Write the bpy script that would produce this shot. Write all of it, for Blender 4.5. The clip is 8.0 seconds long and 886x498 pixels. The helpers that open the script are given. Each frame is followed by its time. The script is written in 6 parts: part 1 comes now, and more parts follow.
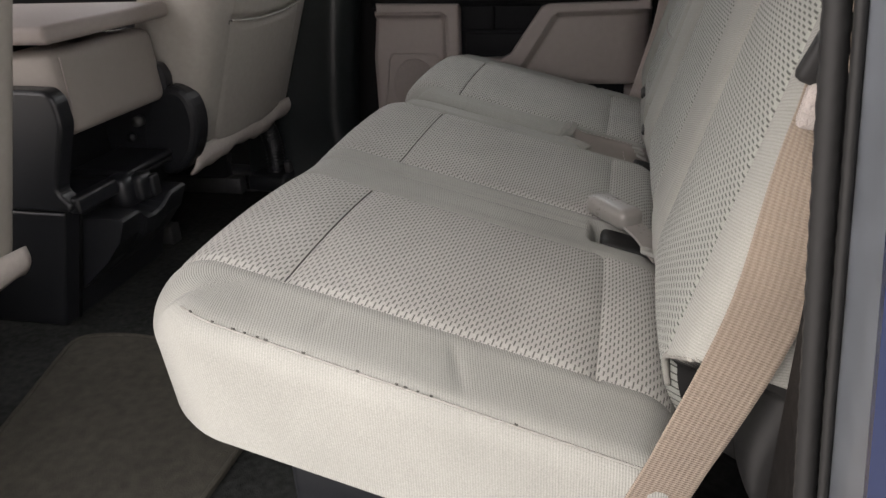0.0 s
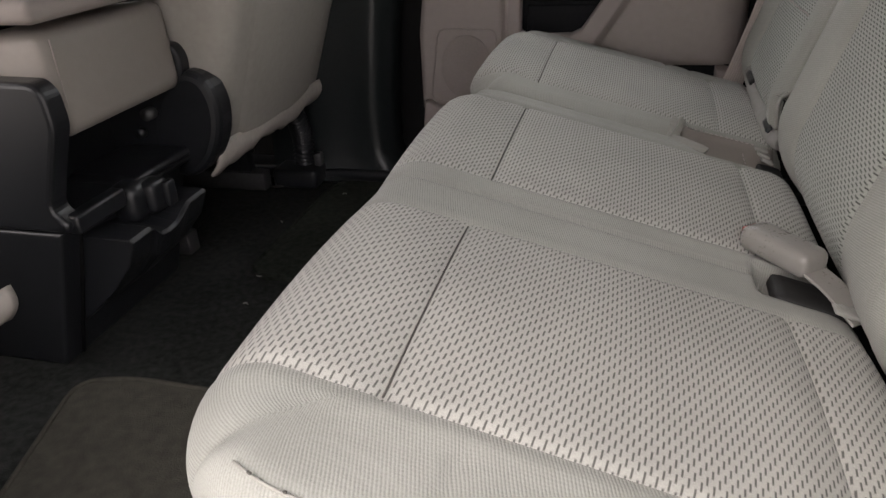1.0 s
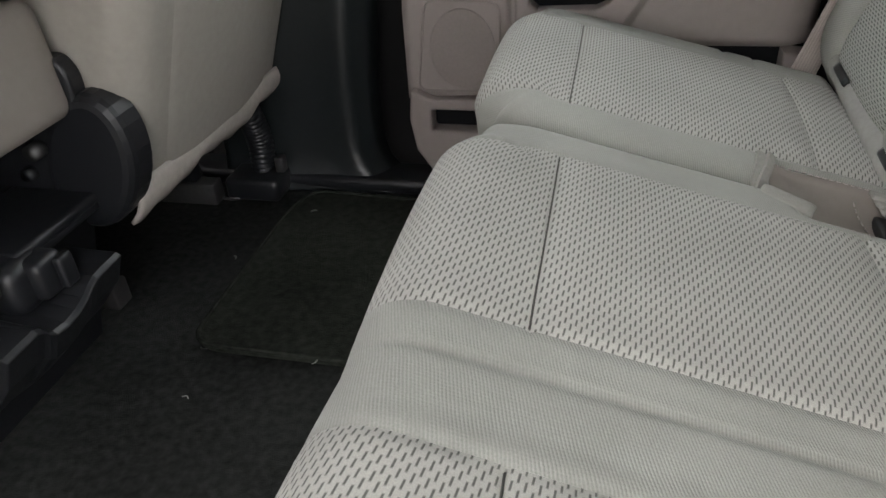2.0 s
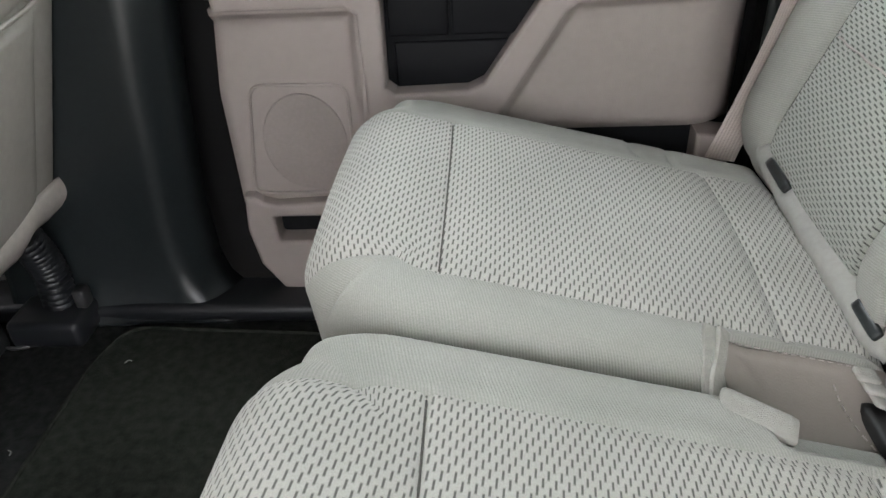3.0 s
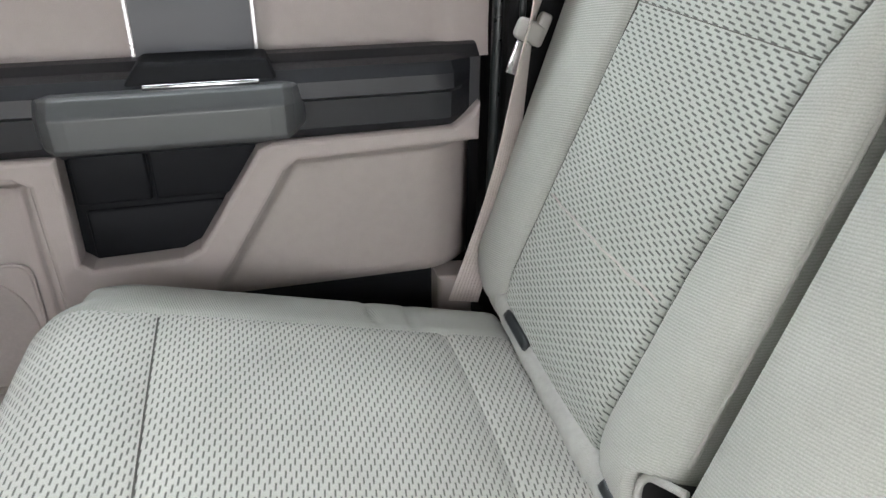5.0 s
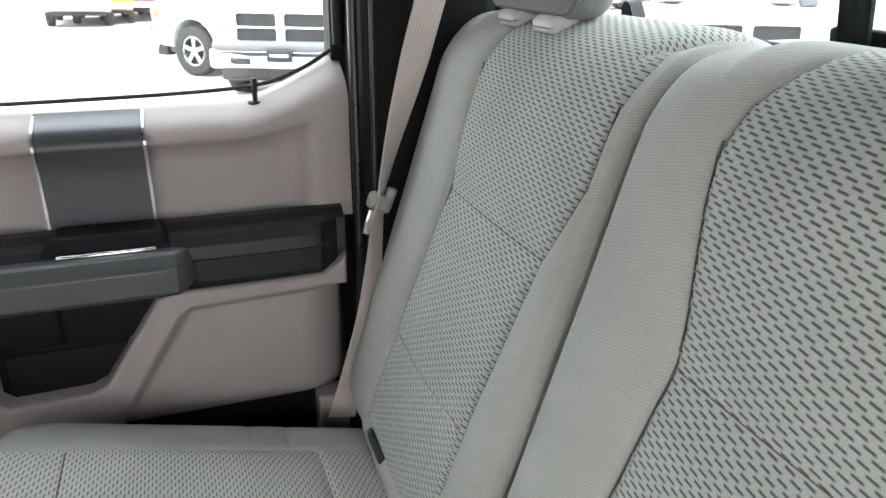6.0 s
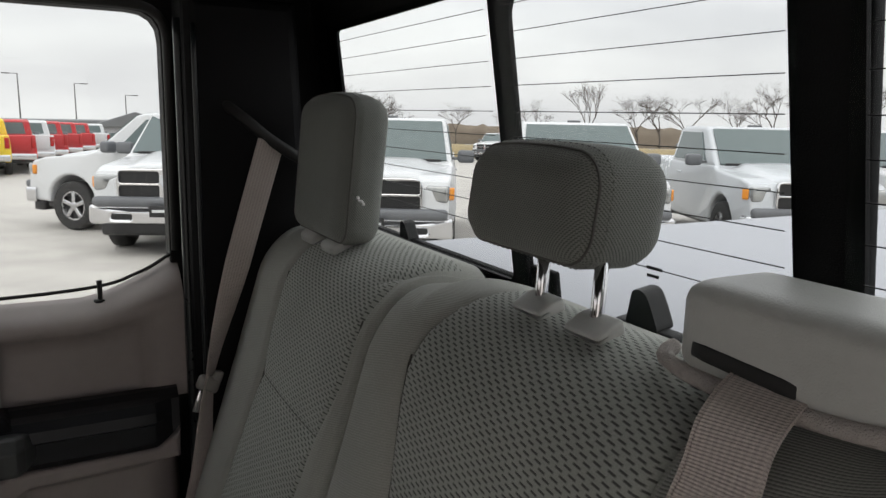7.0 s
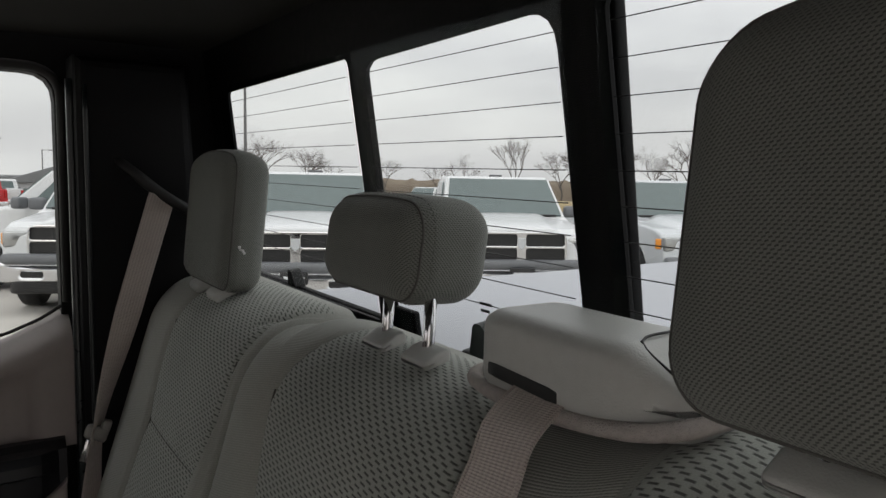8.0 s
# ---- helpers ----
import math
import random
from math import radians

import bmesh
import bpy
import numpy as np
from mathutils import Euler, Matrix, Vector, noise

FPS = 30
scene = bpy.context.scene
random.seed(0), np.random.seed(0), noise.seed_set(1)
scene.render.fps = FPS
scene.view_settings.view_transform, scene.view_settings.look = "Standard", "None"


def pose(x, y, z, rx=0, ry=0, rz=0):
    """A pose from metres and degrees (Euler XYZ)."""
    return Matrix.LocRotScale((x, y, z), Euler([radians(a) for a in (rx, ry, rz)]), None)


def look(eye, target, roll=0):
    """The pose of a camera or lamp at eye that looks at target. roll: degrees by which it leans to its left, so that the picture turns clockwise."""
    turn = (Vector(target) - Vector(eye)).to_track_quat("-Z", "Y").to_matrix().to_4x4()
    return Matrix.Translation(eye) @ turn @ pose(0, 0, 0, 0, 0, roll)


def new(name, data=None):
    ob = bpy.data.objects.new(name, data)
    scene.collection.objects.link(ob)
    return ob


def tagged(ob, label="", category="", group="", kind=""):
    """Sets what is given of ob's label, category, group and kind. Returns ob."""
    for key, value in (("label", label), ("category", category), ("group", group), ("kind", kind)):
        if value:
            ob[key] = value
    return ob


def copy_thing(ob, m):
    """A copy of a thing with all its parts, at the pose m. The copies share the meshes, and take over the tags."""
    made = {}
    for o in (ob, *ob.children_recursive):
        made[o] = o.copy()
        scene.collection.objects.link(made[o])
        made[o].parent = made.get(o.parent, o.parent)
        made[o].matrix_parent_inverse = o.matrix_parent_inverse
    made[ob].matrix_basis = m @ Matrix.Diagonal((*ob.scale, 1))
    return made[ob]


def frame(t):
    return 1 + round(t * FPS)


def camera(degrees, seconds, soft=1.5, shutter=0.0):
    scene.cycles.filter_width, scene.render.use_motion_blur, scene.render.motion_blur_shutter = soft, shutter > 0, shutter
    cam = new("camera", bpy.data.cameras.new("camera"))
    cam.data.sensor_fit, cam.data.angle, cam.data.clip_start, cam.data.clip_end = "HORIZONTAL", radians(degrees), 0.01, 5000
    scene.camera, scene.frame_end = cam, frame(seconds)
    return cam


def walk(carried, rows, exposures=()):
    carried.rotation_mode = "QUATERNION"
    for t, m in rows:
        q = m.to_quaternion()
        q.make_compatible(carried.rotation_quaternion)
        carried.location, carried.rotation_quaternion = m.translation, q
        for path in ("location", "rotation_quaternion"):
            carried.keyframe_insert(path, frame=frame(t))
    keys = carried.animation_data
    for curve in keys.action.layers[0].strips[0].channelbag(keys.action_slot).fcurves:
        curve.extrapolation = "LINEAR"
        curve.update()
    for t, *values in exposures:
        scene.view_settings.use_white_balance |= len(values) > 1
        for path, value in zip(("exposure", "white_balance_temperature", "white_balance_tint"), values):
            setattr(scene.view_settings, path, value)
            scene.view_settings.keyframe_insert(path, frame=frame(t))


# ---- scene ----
cam = camera(63.0, 8.0)
PATH = [
    (0, (0.042, -1.242, 0.755), (-0.411, 0.513, -0.091), -2.6),
    (0.5, (-0.091, -1.146, 0.729), (-0.559, 0.601, -0.126), -2.5),
    (1, (-0.146, -0.994, 0.73), (-0.609, 0.721, -0.191), -2.8),
    (1.2, (-0.165, -0.917, 0.732), (-0.621, 0.779, -0.225), -2.8),
    (2.3, (-0.271, -0.49, 0.764), (-0.622, 1.128, -0.357), -4.0),
    (2.5, (-0.264, -0.416, 0.765), (-0.547, 1.218, -0.353), -3.6),
    (3, (-0.255, -0.234, 0.762), (-0.389, 1.435, -0.332), -3.3),
    (3.5, (-0.236, -0.104, 0.775), (-0.274, 1.606, -0.263), -3.0),
    (4, (-0.199, -0.055, 0.756), (-0.073, 1.691, -0.212), -2.2),
    (4.2, (-0.179, -0.056, 0.75), (0.011, 1.692, -0.202), -1.8),
    (5.3, (-0.175, -0.138, 0.86), (0.34, 1.559, -0.063), 0.6),
    (5.5, (-0.152, -0.172, 0.888), (0.378, 1.551, 0.022), 0.2),
    (5.7, (-0.13, -0.2, 0.941), (0.422, 1.522, 0.088), 0.2),
    (6, (-0.112, -0.266, 0.983), (0.525, 1.478, 0.239), 0.7),
    (6.2, (-0.114, -0.335, 1.032), (0.621, 1.392, 0.350), 1.2),
    (6.5, (-0.101, -0.4, 1.06), (0.709, 1.348, 0.523), 1.4),
    (7, (-0.064, -0.506, 1.112), (0.873, 1.223, 0.749), 1.3),
    (7.5, (-0.047, -0.577, 1.122), (0.998, 1.108, 0.86), 1.3),
    (8, (-0.035, -0.623, 1.115), (1.073, 1.028, 0.902), 1.2),
]
EXPOSURES = [(0.0, 1.44, 6850, 14), (0.5, 1.44, 6900, 15), (1.2, 1.80, 6900, 14), (2.4, 2.57, 6550, 8), (3.5, 3.24, 6500, 8), (5.4, 3.32, 6350, 8), (6.0, 2.68, 6300, 9), (6.5, 1.4, 6500, 10), (7.0, 0.38, 6750, 11), (7.5, 0.11, 6800, 11), (8.0, 0.1, 6800, 11)]
walk(cam, [(t, look(eye, target, roll)) for t, eye, target, roll in PATH], EXPOSURES)


# ---- world and light ----
world = bpy.data.worlds.new("overcast_sky")
scene.world = world
world.use_nodes = True
wn, wl = world.node_tree.nodes, world.node_tree.links
bg = wn["Background"]
sky = wn.new("ShaderNodeTexSky")
sky.sky_type, sky.sun_disc = "NISHITA", False
sky.sun_elevation, sky.sun_rotation = radians(45), radians(225)
sky.air_density, sky.dust_density, sky.ozone_density = 1.0, 4.0, 1.0
tc = wn.new("ShaderNodeTexCoord")
mp = wn.new("ShaderNodeMapping")
mp.inputs["Scale"].default_value = (1.2, 1.2, 5.0)
cloud = wn.new("ShaderNodeTexNoise")
cloud.inputs["Scale"].default_value, cloud.inputs["Detail"].default_value, cloud.inputs["Roughness"].default_value = 1.6, 6.0, 0.55
ramp = wn.new("ShaderNodeValToRGB")
ramp.color_ramp.elements[0].position, ramp.color_ramp.elements[0].color = 0.35, (6.95, 6.82, 7.1, 1)
ramp.color_ramp.elements[1].position, ramp.color_ramp.elements[1].color = 0.68, (9.15, 9.0, 9.1, 1)
mix = wn.new("ShaderNodeMixRGB")
mix.inputs[0].default_value = 0.9
wl.new(tc.outputs["Generated"], mp.inputs["Vector"])
wl.new(mp.outputs[0], cloud.inputs["Vector"])
wl.new(cloud.outputs["Fac"], ramp.inputs[0])
wl.new(sky.outputs[0], mix.inputs[1])
wl.new(ramp.outputs[0], mix.inputs[2])
# an overcast sky is brighter overhead than at the horizon
parts = wn.new("ShaderNodeSeparateXYZ")
lift = wn.new("ShaderNodeMapRange")
lift.inputs["From Min"].default_value, lift.inputs["From Max"].default_value = 0.12, 1.0
lift.inputs["To Min"].default_value, lift.inputs["To Max"].default_value = 1.0, 2.1
dome = wn.new("ShaderNodeVectorMath")
dome.operation = "SCALE"
wl.new(tc.outputs["Generated"], parts.inputs[0])
wl.new(parts.outputs[2], lift.inputs["Value"])
wl.new(mix.outputs[0], dome.inputs[0])
wl.new(lift.outputs[0], dome.inputs["Scale"])
wl.new(dome.outputs[0], bg.inputs["Color"])
bg.inputs["Strength"].default_value = 0.108

sun_data = bpy.data.lights.new("sun", "SUN")
sun_data.energy, sun_data.angle, sun_data.color = 0.22, radians(60), (1.0, 0.98, 0.955)
sun = new("sun", sun_data)
sun.matrix_world = look((-5, -5, 7), (0, 0, 0))

# ---- materials ----


def material(name, color, rough=0.6, metal=0.0, vary=0.12, scale=30.0, bump=0.0, bump_scale=200.0, spec=0.5, coords="Object"):
    """A plain surface with two scales of variation and fine relief."""
    m = bpy.data.materials.new(name)
    m.use_nodes = True
    n, l = m.node_tree.nodes, m.node_tree.links
    b = n["Principled BSDF"]
    co = n.new("ShaderNodeTexCoord")
    big, small = n.new("ShaderNodeTexNoise"), n.new("ShaderNodeTexNoise")
    big.inputs["Scale"].default_value, small.inputs["Scale"].default_value = scale * 0.15, scale * 3
    big.inputs["Detail"].default_value, small.inputs["Detail"].default_value = 4, 3
    add = n.new("ShaderNodeMath")
    add.operation = "ADD"
    l.new(co.outputs[coords], big.inputs["Vector"])
    l.new(co.outputs[coords], small.inputs["Vector"])
    l.new(big.outputs["Fac"], add.inputs[0])
    l.new(small.outputs["Fac"], add.inputs[1])
    rng = n.new("ShaderNodeMapRange")
    rng.inputs["From Min"].default_value, rng.inputs["From Max"].default_value = 0.6, 1.4
    rng.inputs["To Min"].default_value, rng.inputs["To Max"].default_value = 1 - vary, 1 + vary
    l.new(add.outputs[0], rng.inputs["Value"])
    mul = n.new("ShaderNodeVectorMath")
    mul.operation = "SCALE"
    mul.inputs[0].default_value = color
    l.new(rng.outputs[0], mul.inputs["Scale"])
    l.new(mul.outputs[0], b.inputs["Base Color"])
    b.inputs["Metallic"].default_value = metal
    b.inputs["Specular IOR Level"].default_value = spec
    rr = n.new("ShaderNodeMapRange")
    rr.inputs["From Min"].default_value, rr.inputs["From Max"].default_value = 0.6, 1.4
    rr.inputs["To Min"].default_value, rr.inputs["To Max"].default_value = max(0.02, rough - 0.08), min(1, rough + 0.08)
    l.new(add.outputs[0], rr.inputs["Value"])
    l.new(rr.outputs[0], b.inputs["Roughness"])
    if bump:
        tex = n.new("ShaderNodeTexNoise")
        tex.inputs["Scale"].default_value, tex.inputs["Detail"].default_value = bump_scale, 2
        l.new(co.outputs[coords], tex.inputs["Vector"])
        bp = n.new("ShaderNodeBump")
        bp.inputs["Strength"].default_value, bp.inputs["Distance"].default_value = bump, 0.002
        l.new(tex.outputs["Fac"], bp.inputs["Height"])
        l.new(bp.outputs[0], b.inputs["Normal"])
    return m


def math_node(n, l, op, a, b=None, c=None):
    k = n.new("ShaderNodeMath")
    k.operation = op
    for i, v in enumerate((a, b, c)):
        if v is None:
            continue
        if isinstance(v, (int, float)):
            k.inputs[i].default_value = v
        else:
            l.new(v, k.inputs[i])
    return k.outputs[0]


def fabric(name, base, dark, kind, amount=1.0, pitch_u=0.0155, pitch_v=0.0047, thin=0.235, tilt=0.34):
    """Seat cloth on the unwrapped lengths: 'dash' has staggered dark dashes in a light weave, 'rib' fine raised ribs."""
    m = bpy.data.materials.new(name)
    m.use_nodes = True
    n, l = m.node_tree.nodes, m.node_tree.links
    b = n["Principled BSDF"]
    uv = n.new("ShaderNodeUVMap")
    uv.uv_map = "UVMap"
    sep = n.new("ShaderNodeSeparateXYZ")
    l.new(uv.outputs[0], sep.inputs[0])
    u, v = sep.outputs[0], sep.outputs[1]
    co = n.new("ShaderNodeTexCoord")
    stain = n.new("ShaderNodeTexNoise")
    stain.inputs["Scale"].default_value, stain.inputs["Detail"].default_value = 7.0, 5
    l.new(co.outputs["Object"], stain.inputs["Vector"])
    fuzz = n.new("ShaderNodeTexNoise")
    fuzz.inputs["Scale"].default_value, fuzz.inputs["Detail"].default_value = 900.0, 2
    l.new(co.outputs["Object"], fuzz.inputs["Vector"])
    wob = n.new("ShaderNodeTexNoise")
    wob.inputs["Scale"].default_value = 60.0
    l.new(co.outputs["Object"], wob.inputs["Vector"])
    if kind == "dash":
        vs = math_node(n, l, "DIVIDE", v, pitch_v)
        row = math_node(n, l, "FLOOR", vs)
        jit = math_node(n, l, "MULTIPLY", wob.outputs["Fac"], 0.25)
        us = math_node(n, l, "ADD", math_node(n, l, "DIVIDE", u, pitch_u), math_node(n, l, "MULTIPLY", row, 0.5))
        us = math_node(n, l, "ADD", us, jit)
        su = math_node(n, l, "SUBTRACT", math_node(n, l, "FRACT", us), 0.5)
        sv = math_node(n, l, "SUBTRACT", math_node(n, l, "FRACT", vs), 0.5)
        fu = math_node(n, l, "ABSOLUTE", su)
        fv = math_node(n, l, "ABSOLUTE", math_node(n, l, "ADD", sv, math_node(n, l, "MULTIPLY", su, tilt)))
        iu = math_node(n, l, "SMOOTH_MIN", math_node(n, l, "MULTIPLY", math_node(n, l, "SUBTRACT", 0.35, fu), 8.0), 1.0, 0.1)
        iv = math_node(n, l, "SMOOTH_MIN", math_node(n, l, "MULTIPLY", math_node(n, l, "SUBTRACT", thin, fv), 9.0), 1.0, 0.1)
        mask = n.new("ShaderNodeClamp")
        l.new(math_node(n, l, "MINIMUM", iu, iv), mask.inputs[0])
        mask = math_node(n, l, "MULTIPLY", mask.outputs[0], amount)
        height = math_node(n, l, "SUBTRACT", 1.0, mask)
    elif kind == "belt":
        wu = math_node(n, l, "SINE", math_node(n, l, "MULTIPLY", u, 2 * math.pi / 0.0052))
        wv = math_node(n, l, "SINE", math_node(n, l, "MULTIPLY", v, 2 * math.pi / 0.0024))
        height = math_node(n, l, "ADD", math_node(n, l, "MULTIPLY", wu, 0.42), math_node(n, l, "MULTIPLY", wv, 0.42))
        k = n.new("ShaderNodeMapRange")
        k.inputs["From Min"].default_value, k.inputs["From Max"].default_value = -0.7, 0.5
        k.inputs["To Min"].default_value, k.inputs["To Max"].default_value = 0.46 * amount, 0.0
        l.new(height, k.inputs["Value"])
        mask = k.outputs[0]
    else:
        ph = math_node(n, l, "ADD", math_node(n, l, "MULTIPLY", v, 2 * math.pi / 0.0028), math_node(n, l, "MULTIPLY", u, -2 * math.pi / 0.0105))
        ph = math_node(n, l, "ADD", ph, math_node(n, l, "MULTIPLY", wob.outputs["Fac"], 1.6))
        wv = math_node(n, l, "SINE", ph)
        wu = math_node(n, l, "SINE", math_node(n, l, "MULTIPLY", u, 2 * math.pi / 0.0034))
        height = math_node(n, l, "ADD", math_node(n, l, "MULTIPLY", wv, 0.6), math_node(n, l, "MULTIPLY", wu, 0.12))
        k = n.new("ShaderNodeMapRange")
        k.inputs["From Min"].default_value, k.inputs["From Max"].default_value = -0.6, 0.2
        k.inputs["To Min"].default_value, k.inputs["To Max"].default_value = 0.46 * amount, 0.0
        l.new(height, k.inputs["Value"])
        mask = k.outputs[0]
    mx = n.new("ShaderNodeMixRGB")
    mx.inputs[1].default_value, mx.inputs[2].default_value = (*base, 1), (*dark, 1)
    l.new(mask, mx.inputs[0])
    tone = n.new("ShaderNodeMapRange")
    tone.inputs["From Min"].default_value, tone.inputs["From Max"].default_value = 0.3, 0.7
    tone.inputs["To Min"].default_value, tone.inputs["To Max"].default_value = 0.90, 1.06
    l.new(stain.outputs["Fac"], tone.inputs["Value"])
    tone2 = n.new("ShaderNodeMapRange")
    tone2.inputs["To Min"].default_value, tone2.inputs["To Max"].default_value = 0.74, 1.24
    l.new(fuzz.outputs["Fac"], tone2.inputs["Value"])
    sc = n.new("ShaderNodeVectorMath")
    sc.operation = "SCALE"
    l.new(mx.outputs[0], sc.inputs[0])
    l.new(math_node(n, l, "MULTIPLY", tone.outputs[0], tone2.outputs[0]), sc.inputs["Scale"])
    l.new(sc.outputs[0], b.inputs["Base Color"])
    b.inputs["Roughness"].default_value = 0.92
    b.inputs["Specular IOR Level"].default_value = 0.15
    b.inputs["Sheen Weight"].default_value = 0.15
    bp = n.new("ShaderNodeBump")
    bp.inputs["Strength"].default_value, bp.inputs["Distance"].default_value = (0.3 if kind == "rib" else 0.5), 0.0012
    l.new(math_node(n, l, "ADD", height, math_node(n, l, "MULTIPLY", fuzz.outputs["Fac"], 0.4)), bp.inputs["Height"])
    l.new(bp.outputs[0], b.inputs["Normal"])
    return m


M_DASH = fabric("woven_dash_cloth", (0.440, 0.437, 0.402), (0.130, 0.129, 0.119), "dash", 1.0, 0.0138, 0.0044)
# the cushion's cloth again, its colour darkened for the shade on the upright backrests
M_DASH_SHADED = fabric("woven_dash_cloth_shaded", (0.372, 0.386, 0.350), (0.095, 0.099, 0.090), "dash", 1.0, 0.0150, 0.0045, 0.26, 0.36)
M_RIB = fabric("ribbed_bolster_cloth", (0.360, 0.364, 0.331), (0.180, 0.183, 0.166), "rib", 0.55)
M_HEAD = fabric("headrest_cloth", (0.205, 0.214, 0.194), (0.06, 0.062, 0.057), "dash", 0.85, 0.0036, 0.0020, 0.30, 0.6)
M_STRIP = fabric("fine_ribbed_strip_cloth", (0.35, 0.35, 0.32), (0.06, 0.06, 0.055), "rib", 1.5)
M_BEIGE = material("beige_moulded_plastic", (0.305, 0.264, 0.248), 0.55, 0, 0.05, 20, 0.25, 900)
M_BEIGE_VINYL = material("beige_vinyl", (0.305, 0.268, 0.248), 0.6, 0, 0.07, 20, 0.3, 700)
M_SEATBACK = material("front_seatback_cloth", (0.355, 0.335, 0.30), 0.85, 0, 0.08, 25, 0.35, 900, 0.2)
M_BLACK = material("black_grained_plastic", (0.014, 0.0152, 0.0175), 0.36, 0, 0.06, 60, 0.05, 1200, 0.5)
M_DARK = material("charcoal_armrest_plastic", (0.006, 0.0066, 0.008), 0.6, 0, 0.15, 30, 0.2, 900, 0.16)
M_SILVER = material("satin_grey_plastic", (0.068, 0.071, 0.071), 0.38, 0.2, 0.03, 200, 0.1, 900)
M_APPLIQUE = material("smoked_metallic_panel", (0.05, 0.052, 0.057), 0.4, 0.25, 0.01, 300)
M_TRIMLINE = material("satin_chrome_line", (0.42, 0.42, 0.43), 0.3, 1.0, 0.05, 60)
M_CHROME = material("chrome", (0.66, 0.66, 0.67), 0.14, 1.0, 0.05, 40)
M_PILLAR = material("black_pillar_trim", (0.004, 0.004, 0.0045), 0.6, 0, 0.2, 30, 0.2, 700, 0.15)
M_HEADLINER = material("dark_headliner", (0.032, 0.031, 0.028), 0.95, 0, 0.1, 40, 0.3, 600, 0.1)
M_CARPET = material("black_carpet", (0.024, 0.0255, 0.0245), 0.95, 0, 0.8, 24, 0.9, 500, 0.1)
# one mat carpet in two tones: darkened for far-side shade, lightened for doorway light
M_MAT_SHADED = material("shaded_carpet_floor_mat", (0.024, 0.027, 0.0225), 0.95, 0, 0.7, 22, 0.8, 400, 0.1)
M_MAT_LIT = material("lit_carpet_floor_mat", (0.062, 0.059, 0.049), 0.9, 0, 0.35, 18, 0.8, 400, 0.15)
M_BELT = fabric("beige_seat_belt_webbing", (0.62, 0.545, 0.50), (0.30, 0.255, 0.235), "belt", 1.0)
M_BELT_TAN = fabric("tan_seat_belt_webbing", (0.296, 0.244, 0.192), (0.133, 0.108, 0.084), "belt", 1.0)
M_BELT.node_tree.nodes["Principled BSDF"].inputs["Roughness"].default_value = 0.5
M_BELT.node_tree.nodes["Principled BSDF"].inputs["Specular IOR Level"].default_value = 0.5
M_BEZEL = material("grey_moulded_bezel", (0.50, 0.503, 0.478), 0.42, 0, 0.06, 30, 0.25, 600)
M_BUCKLE = material("grey_buckle_plastic", (0.25, 0.238, 0.222), 0.32, 0, 0.02, 80)
M_RED = material("red_release_button", (0.45, 0.03, 0.03), 0.4, 0, 0.1, 40)
M_RUBBER = material("black_rubber", (0.012, 0.012, 0.012), 0.6, 0, 0.2, 40)
M_JAMB = material("grey_blue_painted_jamb", (0.15, 0.165, 0.185), 0.35, 0.2, 0.35, 14)
M_BLUEPAINT = material("dark_blue_car_paint", (0.004, 0.012, 0.05), 0.2, 0.2, 0.1, 10)
M_STEEL = material("bare_bracket_steel", (0.12, 0.12, 0.12), 0.5, 0.8, 0.2, 40)
M_FELT = material("pale_fuzzy_felt_edge", (0.48, 0.44, 0.41), 1.0, 0, 0.15, 60, 1.0, 700, 0.1)
M_FELTGREY = material("pale_grey_felt", (0.37, 0.37, 0.345), 0.95, 0, 0.1, 40, 0.6, 700, 0.1)
M_TAUPE = material("taupe_vinyl_cover", (0.265, 0.238, 0.215), 0.6, 0, 0.06, 30, 0.15, 500)
M_PIPING = material("dark_headrest_piping", (0.10, 0.098, 0.09), 0.9, 0, 0.2, 80)
M_PAINT_SPECK = material("dried_white_paint", (0.75, 0.75, 0.74), 0.6, 0, 0.05, 60)
M_GLOSS = material("rubbed_black_plastic", (0.014, 0.0175, 0.0185), 0.33, 0, 0.2, 30, 0.06, 900, 0.5)
M_STITCH = material("grey_headrest_stitching", (0.12, 0.122, 0.112), 0.9, 0, 0.1, 80)
M_ARMREST = material("grained_charcoal_armrest", (0.011, 0.012, 0.0145), 0.36, 0, 0.1, 60, 0.25, 1200, 0.5)
M_SPEAKER = material("fine_speaker_mesh", (0.285, 0.247, 0.232), 0.7, 0, 0.1, 60, 0.6, 1500)
M_SKIRT = material("loose_pinkish_cloth", (0.49, 0.45, 0.41), 0.9, 0, 0.1, 30, 0.5, 600, 0.15)
M_ROLL = material("soft_cloth_piping", (0.36, 0.355, 0.325), 0.92, 0, 0.12, 60, 0.6, 900, 0.15)
M_THREAD = material("dark_seam_thread", (0.085, 0.082, 0.073), 0.9, 0, 0.2, 80)

# ---- builders ----


def mesh_object(name, bm, mat):
    me = bpy.data.meshes.new(name)
    bm.normal_update()
    bm.to_mesh(me)
    bm.free()
    me.materials.append(mat)
    return new(name, me)


def part(name, bm, mat, parent, label=""):
    ob = mesh_object(name, bm, mat)
    ob.parent = parent
    if label:
        ob["label"] = label
    return ob


def thing(name, label, category, at=(0, 0, 0), group="", kind=""):
    ob = new(name)
    ob.empty_display_size = 0.05
    ob.location = at
    return tagged(ob, label, category, group, kind)


def smooth(bm):
    for f in bm.faces:
        f.smooth = True
    return bm


def moved(bm, m):
    bmesh.ops.transform(bm, matrix=m, verts=bm.verts)
    return bm


